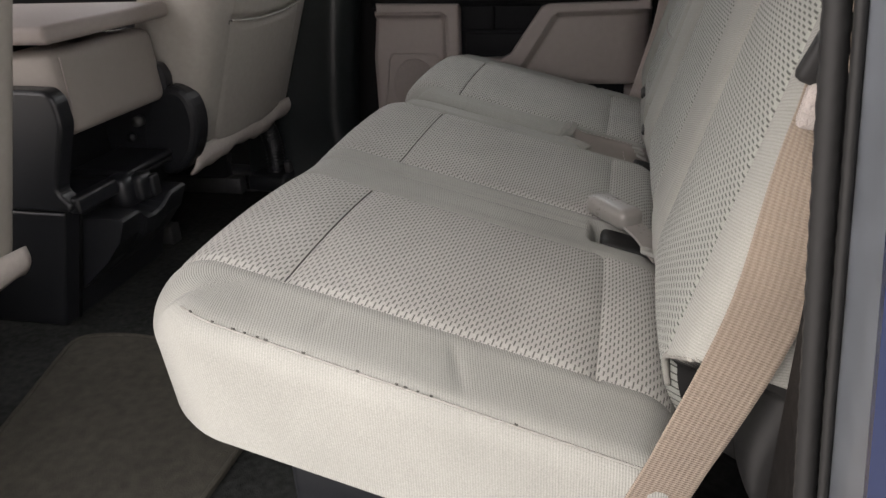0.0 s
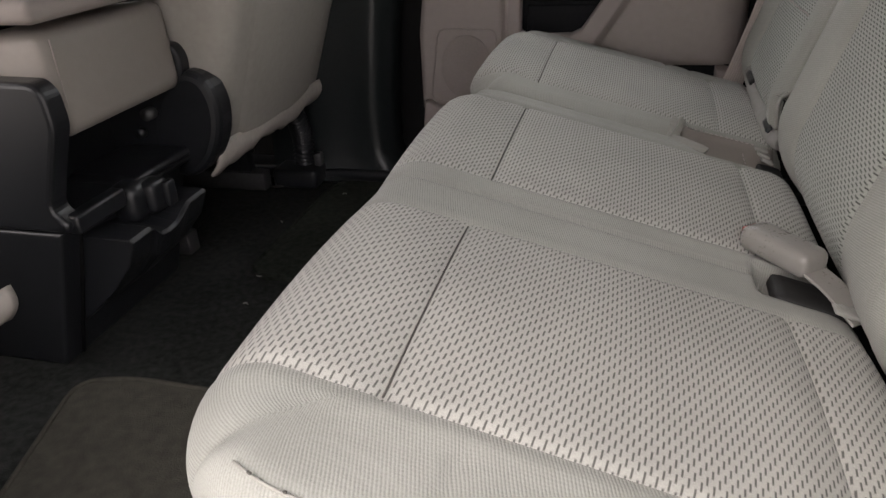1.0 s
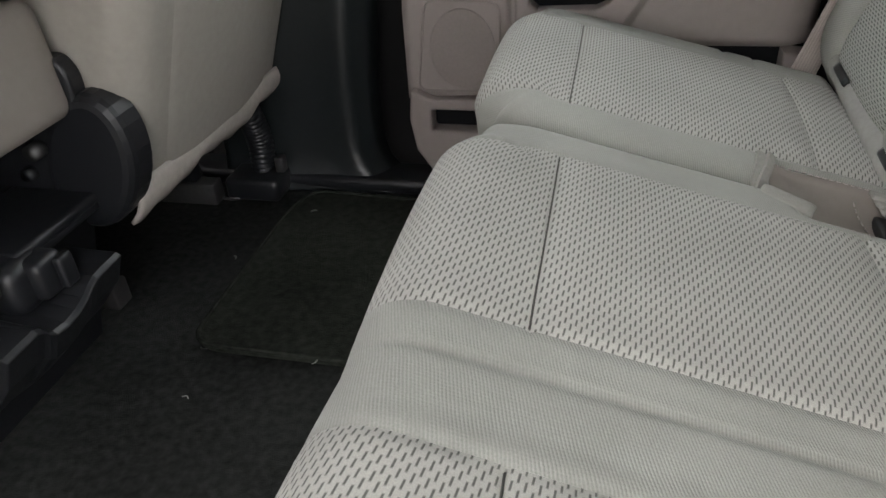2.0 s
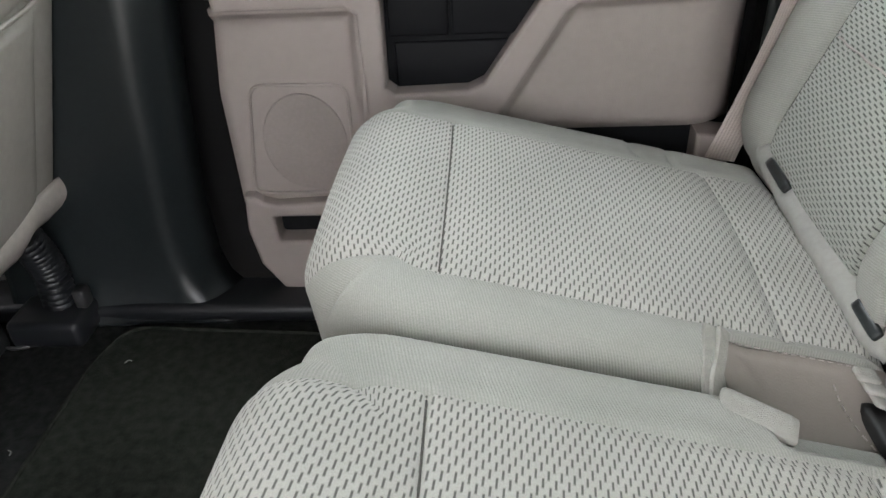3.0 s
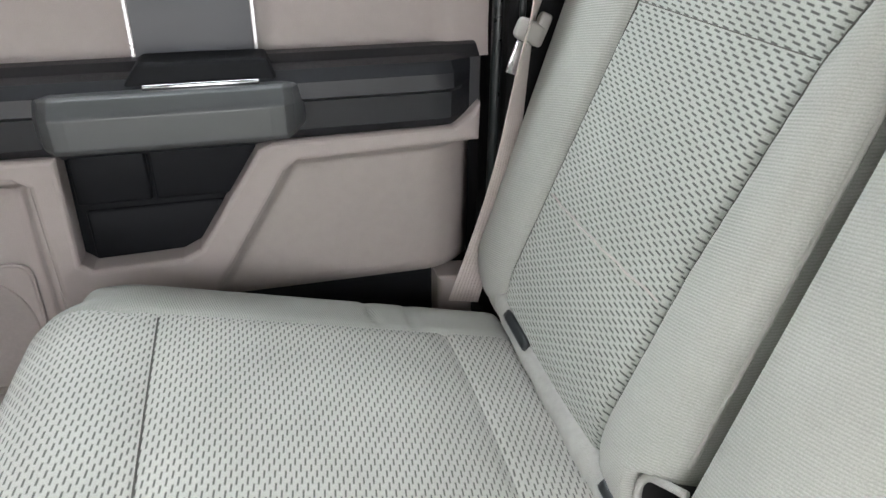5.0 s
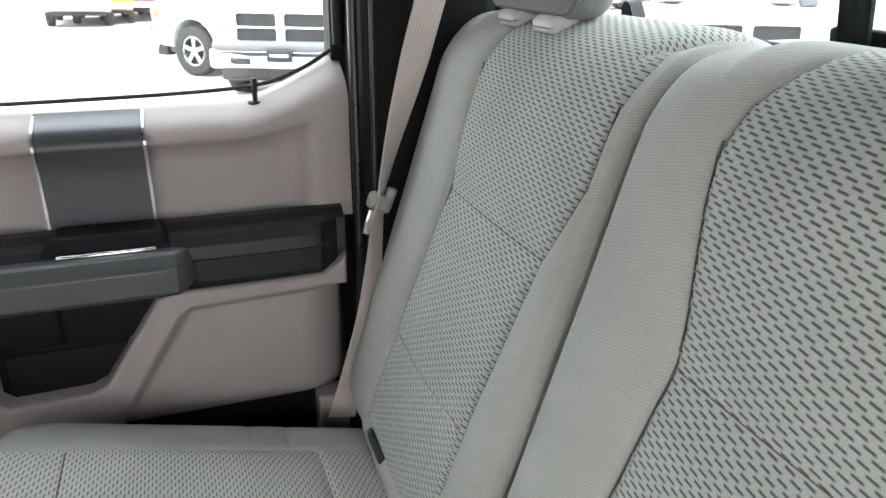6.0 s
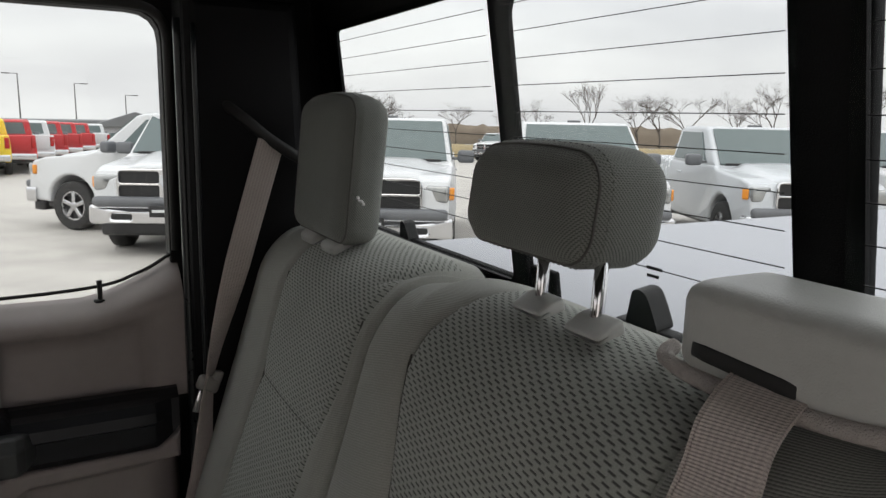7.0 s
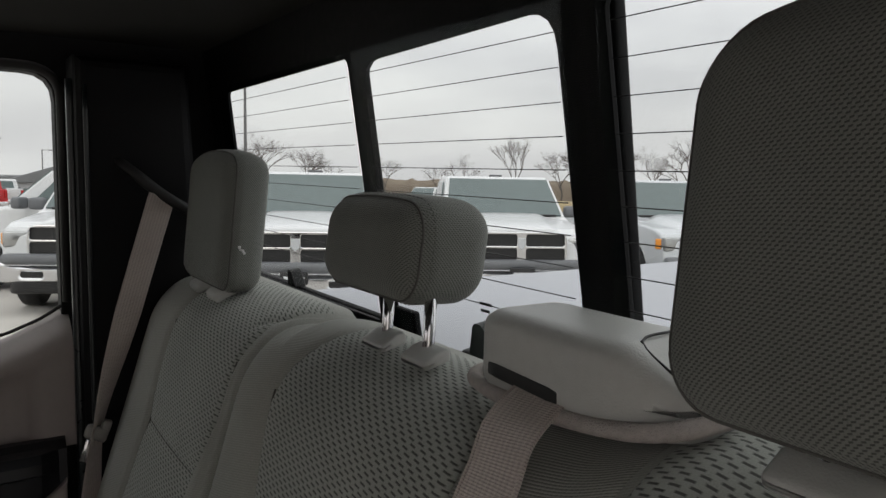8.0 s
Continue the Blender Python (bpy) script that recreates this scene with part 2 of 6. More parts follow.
def boxed(lo, hi, bevel=0.004, seg=2):
    bm = bmesh.new()
    size = [h - l for l, h in zip(lo, hi)]
    mid = [(h + l) / 2 for l, h in zip(lo, hi)]
    bmesh.ops.create_cube(bm, size=1, matrix=Matrix.Translation(mid) @ Matrix.Diagonal((*size, 1)))
    if bevel:
        bmesh.ops.bevel(bm, geom=list(bm.edges), offset=min(bevel, min(size) * 0.45), segments=seg, affect="EDGES", profile=0.5)
        smooth(bm)
    return bm


def joined(*bms):
    out = bmesh.new()
    for b in bms:
        me = bpy.data.meshes.new("tmp")
        b.to_mesh(me)
        b.free()
        out.from_mesh(me)
        bpy.data.meshes.remove(me)
    return out


def plate(outer, holes=(), axis="y", at=0.0, thick=0.01, bevel=0.003, seg=2):
    """A sheet cut to an outline with holes; its front face lies at 'at' and it goes back by thick (signed)."""
    bm = bmesh.new()

    def put(p):
        a, b = p
        return {"y": (a, at, b), "x": (at, a, b), "z": (a, b, at)}[axis]

    edges = []
    for loop in (outer, *holes):
        vs = [bm.verts.new(put(p)) for p in loop]
        edges += [bm.edges.new((vs[i], vs[(i + 1) % len(vs)])) for i in range(len(vs))]
    bmesh.ops.triangle_fill(bm, use_beauty=True, use_dissolve=False, edges=edges)
    front = list(bm.faces)
    got = bmesh.ops.extrude_face_region(bm, geom=front)
    back = [v for v in got["geom"] if isinstance(v, bmesh.types.BMVert)]
    d = {"y": Vector((0, thick, 0)), "x": Vector((thick, 0, 0)), "z": Vector((0, 0, thick))}[axis]
    bmesh.ops.translate(bm, verts=back, vec=d)
    i = {"x": 0, "y": 1, "z": 2}[axis]
    if bevel:
        bm.normal_update()
        fe = [e for e in bm.edges if all(abs(v.co[i] - at) < 1e-6 for v in e.verts) and len(e.link_faces) == 2
              and min(abs(f.normal[i]) for f in e.link_faces) < 0.5]
        bmesh.ops.bevel(bm, geom=fe, offset=bevel, segments=seg, affect="EDGES", profile=0.5)
    bmesh.ops.recalc_face_normals(bm, faces=bm.faces)
    return bm


def rounded(poly, r=0.015, seg=4):
    """An outline with its corners rounded."""
    out = []
    n = len(poly)
    for i in range(n):
        p, a, b = Vector(poly[i]), Vector(poly[i - 1]), Vector(poly[(i + 1) % n])
        da, db = (a - p), (b - p)
        k = min(r, da.length * 0.45, db.length * 0.45)
        s, e = p + da.normalized() * k, p + db.normalized() * k
        for j in range(seg + 1):
            t = j / seg
            q = s * (1 - t) ** 2 + p * 2 * t * (1 - t) + e * t * t
            out.append((q.x, q.y))
    return out


def rect(x0, z0, x1, z1):
    return [(x0, z0), (x1, z0), (x1, z1), (x0, z1)]


def tube(path, radius, sides=8, closed=False):
    bm = bmesh.new()
    pts = [Vector(p) for p in path]
    rad = radius if isinstance(radius, (list, tuple)) else [radius] * len(pts)
    rings = []
    ref = Vector((0.31, 0.17, 0.93))
    for i, p in enumerate(pts):
        d = (pts[(i + 1) % len(pts)] - pts[i - 1]) if closed else (pts[min(i + 1, len(pts) - 1)] - pts[max(i - 1, 0)])
        d = d.normalized()
        a = d.cross(ref)
        a = (a if a.length > 1e-3 else d.cross(Vector((1, 0, 0)))).normalized()
        b = d.cross(a)
        rings.append([bm.verts.new(p + rad[i] * (math.cos(k) * a + math.sin(k) * b)) for k in (2 * math.pi * j / sides for j in range(sides))])
    m = len(rings)
    for i in range(m if closed else m - 1):
        r0, r1 = rings[i], rings[(i + 1) % m]
        for j in range(sides):
            bm.faces.new((r0[j], r0[(j + 1) % sides], r1[(j + 1) % sides], r1[j]))
    if not closed:
        bm.faces.new(rings[0][::-1])
        bm.faces.new(rings[-1])
    bmesh.ops.recalc_face_normals(bm, faces=bm.faces)
    return smooth(bm)


def spline(points, n=40):
    """Points along a smooth line through the given ones."""
    p = [Vector(q) for q in points]
    out = []
    for k in range(n + 1):
        s = k / n * (len(p) - 1)
        i = min(int(s), len(p) - 2)
        t = s - i
        a, b, c, d = p[max(i - 1, 0)], p[i], p[i + 1], p[min(i + 2, len(p) - 1)]
        out.append(0.5 * ((2 * b) + (c - a) * t + (2 * a - 5 * b + 4 * c - d) * t * t + (3 * b - a - 3 * c + d) * t ** 3))
    return out


def ribbon(path, side, width, thick=0.0022):
    """Webbing along a path; side: the direction of its width at each point or one for all."""
    bm = bmesh.new()
    pts = [Vector(p) for p in path]
    rings = []
    for i, p in enumerate(pts):
        d = (pts[min(i + 1, len(pts) - 1)] - pts[max(i - 1, 0)]).normalized()
        s = Vector(side[i] if isinstance(side, list) else side)
        s = (s - d * s.dot(d)).normalized()
        up = d.cross(s)
        rings.append([bm.verts.new(p + s * a * width / 2 + up * b * thick / 2) for a, b in
                      ((-1, -0.2), (-0.93, -1), (0.93, -1), (1, -0.2), (1, 0.2), (0.93, 1), (-0.93, 1), (-1, 0.2))])
    for r0, r1 in zip(rings, rings[1:]):
        for j in range(8):
            bm.faces.new((r0[j], r0[(j + 1) % 8], r1[(j + 1) % 8], r1[j]))
    bm.faces.new(rings[0][::-1])
    bm.faces.new(rings[-1])
    bmesh.ops.recalc_face_normals(bm, faces=bm.faces)
    lay = bm.loops.layers.uv.new("UVMap")
    across = (-1, -0.93, 0.93, 1, 1, 0.93, -0.93, -1)
    place = {}
    run = 0.0
    for i, ring in enumerate(rings):
        run += (pts[i] - pts[i - 1]).length if i else 0.0
        for k, v in enumerate(ring):
            place[v] = (across[k] * width / 2, run)
    for f in bm.faces:
        for lp in f.loops:
            lp[lay].uv = place[lp.vert]
    return bm


def bump_at(x, c, w):
    return math.exp(-((x - c) / w) ** 2)


def pad(width, length, depth, radii, corner, crown, grooves, sort, step=0.008, under=0.0, bow=None, corner_back=None):
    """A stuffed pad: it lies on the plane u (width), v (length), n (out). Returns bmeshes by the key that sort(u, v) gives.
    grooves: list of (fn(u, v) -> 0..1) that sink the surface; crown(u, v) lifts it; radii: edge radii across and along; corner: plan radius."""
    r = max(radii)

    def line(half, r):
        pts = []
        nflat = max(2, int(2 * (half - r) / step))
        for i in range(nflat + 1):
            pts.append((-(half - r) + 2 * (half - r) * i / nflat, 0.0))
        arc = []
        k = max(4, int(r * 1.57 / step))
        for i in range(1, k + 1):
            a = i / k * math.pi / 2
            arc.append((half - r + r * math.sin(a), r * (1 - math.cos(a))))
        wall = max(1, int((depth - r) / (step * 2)))
        for i in range(1, wall + 1):
            arc.append((half, r + (depth - r) * i / wall))
        return [(-a, d) for a, d in arc[::-1]] + pts + arc

    us, vs = line(width / 2, radii[0]), line(length / 2, radii[1])

    def arclen(seq):
        out, tot = [0.0], 0.0
        for (a, d), (b, e) in zip(seq, seq[1:]):
            tot += math.hypot(b - a, e - d)
            out.append(tot)
        mid = out[len(out) // 2]
        return [o - mid for o in out]

    lu, lv = arclen(us), arclen(vs)
    hw, hl = width / 2, length / 2
    grid = []
    for j, (v, dv) in enumerate(vs):
        row = []
        for i, (u, du) in enumerate(us):
            drop = min(depth, (du ** 2.4 + dv ** 2.4) ** (1 / 2.4))
            cr = corner if v > 0 or corner_back is None else corner_back
            qx, qy = abs(u) - (hw - cr), abs(v) - (hl - cr)
            uu, vv = u, v
            if qx > 0 and qy > 0:
                k = max(qx, qy) / math.hypot(qx, qy)
                uu = math.copysign(hw - cr + qx * k, u)
                vv = math.copysign(hl - cr + qy * k, v)
            if bow and vv > 0:
                vv += bow(uu) * (vv / hl) ** 3
            if under and vv > 0:
                vv -= under * max(0.0, drop - r) / depth * min(1.0, vv / (hl * 0.8))
            n = -drop
            fade = max(0.0, 1 - drop / (r * 1.2))
            n += crown(uu, vv) * fade
            for g in grooves:
                n -= g(u, v) * (0.35 + 0.65 * fade)
            row.append((Vector((uu, vv, n)), (lu[i], lv[j])))
        grid.append(row)
    bms, vmap = {}, {}
    for j in range(len(vs) - 1):
        for i in range(len(us) - 1):
            quad = [(j, i), (j, i + 1), (j + 1, i + 1), (j + 1, i)]
            c = sum((grid[a][b][0] for a, b in quad), Vector()) / 4
            key = sort((us[i][0] + us[i + 1][0]) / 2, (vs[j][0] + vs[j + 1][0]) / 2, c.z)
            if key not in bms:
                bms[key] = bmesh.new()
                bms[key].loops.layers.uv.new("UVMap")
                vmap[key] = {}
            bm, vm = bms[key], vmap[key]
            vsq = []
            for q in quad:
                if q not in vm:
                    vm[q] = bm.verts.new(grid[q[0]][q[1]][0])
                vsq.append(vm[q])
            f = bm.faces.new(vsq)
            f.smooth = True
            lay = bm.loops.layers.uv.active
            for lp, q in zip(f.loops, quad):
                lp[lay].uv = grid[q[0]][q[1]][1]
    edge = [(0, i) for i in range(len(us))] + [(j, len(us) - 1) for j in range(1, len(vs))] + [(len(vs) - 1, i) for i in range(len(us) - 2, -1, -1)] + [(j, 0) for j in range(len(vs) - 2, 0, -1)]
    key = max(bms, key=lambda k: sum(q in vmap[k] for q in edge))
    bm, vm = bms[key], vmap[key]
    ring = [bm.verts.new(grid[q[0]][q[1]][0]) for q in reversed(edge)]
    hub = bm.verts.new(sum((v.co for v in ring), Vector()) / len(ring))
    for a, b in zip(ring, ring[1:] + ring[:1]):
        bm.faces.new((a, b, hub))
    return bms


def frame_of(o, u, v):
    """A matrix whose x, y axes are u and v and whose z is their cross product."""
    u, v = Vector(u).normalized(), Vector(v).normalized()
    w = u.cross(v)
    return Matrix(((u.x, v.x, w.x, o[0]), (u.y, v.y, w.y, o[1]), (u.z, v.z, w.z, o[2]), (0, 0, 0, 1)))


def round_block(size, r, seg=10, power=2.0):
    """A soft block (rounded on every side) with unwrapped lengths; size: full x, y, z."""
    bm = bmesh.new()
    bmesh.ops.create_cube(bm, size=2)
    bmesh.ops.subdivide_edges(bm, edges=bm.edges, cuts=seg, use_grid_fill=True)
    inner = [max(1e-4, s / 2 - r) for s in size]
    lay = bm.loops.layers.uv.new("UVMap")
    for v in bm.verts:
        c = v.co.copy()
        d = []
        for k in range(3):
            d.append(math.copysign(abs(c[k]) ** 0.8, c[k]) if abs(c[k]) > 1e-6 else 0.0)
        p = Vector([d[k] * size[k] / 2 for k in range(3)])
        q = Vector([max(-inner[k], min(inner[k], p[k])) for k in range(3)])
        e = p - q
        if e.length > 1e-9:
            m = max(abs(e[k]) for k in range(3))
            e = e.normalized() * m
        v.co = q + e
    bm.normal_update()
    for f in bm.faces:
        f.smooth = True
        n = f.normal
        for lp in f.loops:
            c = lp.vert.co
            if abs(n.x) >= max(abs(n.y), abs(n.z)):
                lp[lay].uv = (c.y, c.z)
            elif abs(n.y) >= abs(n.z):
                lp[lay].uv = (c.x, c.z)
            else:
                lp[lay].uv = (c.y, c.x)
    return bm


def take(bm, keep):
    """A copy of bm with only the faces for which keep(centre, normal) holds."""
    out = bm.copy()
    bmesh.ops.delete(out, geom=[f for f in out.faces if not keep(f.calc_center_median(), f.normal)], context="FACES")
    return out


# ---- cabin shell ----

GROUND = -0.80
SIDE = 0.87          # inside of the outer skin, either side
ROOF = 1.34

floor_ob = mesh_object("floor", boxed((-2.1, -0.80, -0.05), (0.45, 0.80, 0.0), 0.004), M_CARPET)
tagged(floor_ob, "black carpeted cab floor with dust and lint", "floor", kind="structure")

roof_outline = rounded(rect(-2.0, -0.86, 0.46, 0.86), 0.1)
ceiling = mesh_object("ceiling", plate(roof_outline, (), "z", ROOF, 0.03, 0.0), M_HEADLINER)
tagged(ceiling, "dark cloth headliner over the cab", "ceiling", kind="structure")


def side_wall(sign, name):
    """Outer skin of one side with its door and window openings."""
    y = sign * SIDE
    hole_window = rounded(rect(-0.72, 0.765, 0.115, 1.277), 0.05)
    hole_front = rounded(rect(-1.75, 0.80, -0.98, 1.25), 0.06)
    if sign > 0:
        holes = (hole_window, hole_front)
    else:
        holes = (rounded([(-0.70, 0.0), (0.222, 0.0), (0.082, 1.28), (-0.70, 1.28)], 0.06), rounded(rect(-1.9, 0.0, -0.98, 1.28), 0.06))
    bm = plate([(-2.1, -0.25), (0.47, -0.25), (0.47, 0.85), (0.452, 0.90), (0.385, ROOF + 0.03), (-2.1, ROOF + 0.03)], holes, "y", y, sign * (0.05 if sign > 0 else 0.09), 0.004)
    ob = mesh_object(name, bm, M_PILLAR if sign > 0 else M_JAMB)
    return tagged(ob, "cab side skin with door and window openings", "wall", kind="structure")


side_wall(1, "wall_passenger_side")
side_wall(-1, "wall_driver_side")

jamb = thing("door_seal", "black rubber door seal along the open rear doorway", "door seal", kind="structure")
part("seal", tube([(0.212 - 0.1095 * z, -0.868, z) for z in (0.02 + 0.00625 * k for k in range(201))], [0.0062 + 0.0006 * (k % 2) for k in range(201)], 8), M_RUBBER, jamb)
part("seal_lip", tube([(0.219 - 0.1095 * z, -0.880, z) for z in (0.02 + 0.05 * k for k in range(26))], 0.003, 6), M_RUBBER, jamb)
quarter = mesh_object("wall_quarter_panel", plate([(0.224, -0.25), (0.50, -0.25), (0.50, 1.2), (0.078, 1.2), (0.14, 0.645), (0.157, 0.509)], (), "y", -0.963, -0.008, 0.003, 2), M_BLUEPAINT)
tagged(quarter, "dark blue painted cab corner beside the doorway", "wall", kind="structure")

# dashboard bulkhead and windscreen opening close the front
front_wall = mesh_object("wall_front", boxed((-2.16, -0.88, -0.1), (-2.1, 0.88, 0.72), 0.01), M_PILLAR)
tagged(front_wall, "black bulkhead under the windscreen", "wall", kind="structure")

# rear wall with the back window opening
rear_low = mesh_object("wall_rear", boxed((0.43, -0.87, -0.1), (0.50, 0.87, 0.85), 0.01), M_PILLAR)
tagged(rear_low, "black trimmed back wall of the cab", "wall", kind="structure")


def back_window():
    w = thing("window_1", "sliding rear window with heater lines and black frame", "window", kind="structure")
    m = frame_of((0.425, 0, 1.055), (0, 1, 0), (-0.062, 0, 0.392))
    # openings: two fixed sides and the slider between them
    outer = rect(-0.885, -0.24, 0.885, 0.33)
    openings = [rounded([(0.243, -0.150), (0.785, -0.150), (0.748, 0.201), (0.245, 0.206)], 0.012), rounded([(-0.775, -0.19), (-0.216, -0.19), (-0.206, 0.202), (-0.745, 0.202)], 0.012)]
    mid = rounded([(-0.160, -0.19), (0.212, -0.19), (0.203, 0.196), (-0.148, 0.203)], 0.035)
    part("window_frame", moved(plate(outer, (*openings, mid), "z", 0.004, -0.006, 0.002), m), M_PILLAR, w)
    for a, b in ((0.251, 0.775), (-0.150, 0.210), (-0.775, -0.212)):
        part("pane", moved(boxed((a - 0.01, -0.22, -0.009), (b + 0.01, 0.212, -0.005), 0), m), M_GLASS, w).visible_shadow = False
        for k in range(10):
            v = 0.183 - 0.0295 * k
            part("heater_line", moved(boxed((a, v - 0.0004, -0.0046), (b, v + 0.0004, -0.0036), 0), m), M_RUBBER, w)
    for cy, cz, k in ((0.020, -0.135, 0.85), (0.585, -0.140, 0.70)):
        hump = plate(rounded([(-0.027 * k, -0.024 * k), (0.030 * k, -0.024 * k), (0.020 * k, 0.004 * k), (0.013 * k, 0.026 * k), (-0.008 * k, 0.026 * k), (-0.017 * k, 0.006 * k)], 0.010 * k), (), "z", 0.030 * k, -0.03 * k, 0.006 * k, 3)
        part("latch_knob", moved(hump, m @ Matrix.Translation((cy, cz, 0.004))), M_RUBBER, w)
        part("latch_base", moved(boxed((-0.05 * k, -0.034 * k, 0.0), (0.05 * k, -0.020 * k, 0.022 * k), 0.004), m @ Matrix.Translation((cy, cz, 0.004))), M_RUBBER, w)
    part("slider_post", moved(boxed((-0.206, -0.20, 0.008), (-0.186, 0.21, 0.024), 0.004), m), M_PILLAR, w)
    part("slider_post", moved(boxed((0.222, -0.20, 0.008), (0.240, 0.20, 0.018), 0.004), m), M_PILLAR, w)
    part("slider_stop", moved(boxed((0.172, -0.20, 0.008), (0.262, -0.128, 0.020), 0.004), m), M_PILLAR, w)
    part("sill_rail", moved(boxed((0.25, -0.18, 0.006), (0.80, -0.150, 0.02), 0.004), m), M_PILLAR, w)
    for k, (a, b, c) in enumerate(((0.10, 0.060, -0.062), (0.095, 0.066, -0.070), (0.085, 0.062, -0.080), (0.0, -0.02, -0.082), (0.0, -0.015, -0.090))):
        part("marking_bar", moved(boxed((b, c - 0.0015, -0.0046), (a, c + 0.0015, -0.0036), 0), m), M_RUBBER, w)
    return w


def glass(name, tint=(0.9, 0.93, 0.93), rough=0.0):
    g = bpy.data.materials.new(name)
    g.use_nodes = True
    n, l = g.node_tree.nodes, g.node_tree.links
    n.remove(n["Principled BSDF"])
    tr, gl, mx = n.new("ShaderNodeBsdfTransparent"), n.new("ShaderNodeBsdfGlossy"), n.new("ShaderNodeMixShader")
    tr.inputs[0].default_value = (*tint, 1)
    gl.inputs["Roughness"].default_value = rough
    mx.inputs[0].default_value = 0.012
    l.new(tr.outputs[0], mx.inputs[1])
    l.new(gl.outputs[0], mx.inputs[2])
    l.new(mx.outputs[0], n["Material Output"].inputs["Surface"])
    return g


M_GLASS = glass("clear_window_glass")
back_window()

# pillars: black trim behind the far door and between the doors
c_trim = thing("pillar_trim", "black C-pillar trim panel beside the rear seat", "trim", kind="structure")
part("panel", plate([(0.135, 0.2), (0.44, 0.2), (0.44, 0.86), (0.345, 0.90), (0.325, 1.30), (0.135, 1.30)], (), "y", 0.755, 0.11, 0.02, 3), M_PILLAR, c_trim)
c_trim_near = thing("pillar_trim", "black C-pillar trim panel beside the rear seat", "trim", kind="structure")
part("panel", plate([(0.17, 0.2), (0.44, 0.2), (0.44, 1.30), (0.17, 1.30)], (), "y", -0.755, -0.11, 0.02, 3), M_PILLAR, c_trim_near)

part("door_rubber", tube([(0.132, 0.788, 0.30 + 0.03 * k) for k in range(33)], 0.008, 8), M_GLOSS, c_trim)
part("door_rubber", tube([(0.150, 0.752, 0.30 + 0.05 * k) for k in range(20)], 0.004, 8), M_GLOSS, c_trim)
b_trim = thing("pillar_trim", "glossy black B-pillar trim with a curved foot on the sill", "trim", kind="structure")
pb, rows = bmesh.new(), []
rim_line = [(0.0, -0.640), (0.02, -0.686), (0.05, -0.718), (0.09, -0.732), (0.20, -0.736), (0.40, -0.718), (0.61, -0.688), (0.9, -0.69), (1.3, -0.72)]
for k in range(53):
    z = 1.3 * (k / 52) ** 1.4
    a = max(n for n in range(len(rim_line) - 1) if rim_line[n][0] <= z)
    (za, xa), (zb, xb) = rim_line[a], rim_line[a + 1]
    xr = xa + (xb - xa) * min(1.0, (z - za) / (zb - za))
    row = []
    for m in range(25):
        q = m / 24
        x = -1.08 + (xr + 1.08) * q
        y = 0.735 + 0.075 * max(0.0, (q - 0.84) / 0.16) ** 2.0 + 0.004 * math.cos(9 * q) - 0.03 * math.exp(-z / 0.04)
        row.append(pb.verts.new((x, y, z)))
    rows.append(row)
for c0, c1 in zip(rows, rows[1:]):
    for m in range(24):
        pb.faces.new((c0[m], c1[m], c1[m + 1], c0[m + 1]))
pb.normal_update()
bmesh.ops.solidify(pb, geom=pb.faces[:], thickness=0.006)
bmesh.ops.recalc_face_normals(pb, faces=pb.faces)
part("panel", smooth(pb), M_GLOSS, b_trim)
b_near = thing("pillar_trim", "glossy black B-pillar trim with a curved foot on the sill", "trim", kind="structure")
part("panel", plate([(-0.98, 0.0), (-0.74, 0.0), (-0.75, 0.6), (-0.76, 1.3), (-0.95, 1.3), (-0.98, 0.5)], (), "y", -0.76, -0.10, 0.02, 3), M_BLACK, b_near)
part("scuff_plate", boxed((-1.9, 0.705, 0.0), (0.4, 0.80, 0.035), 0.012, 3), M_BLACK, b_trim)

# ---- far rear door ----


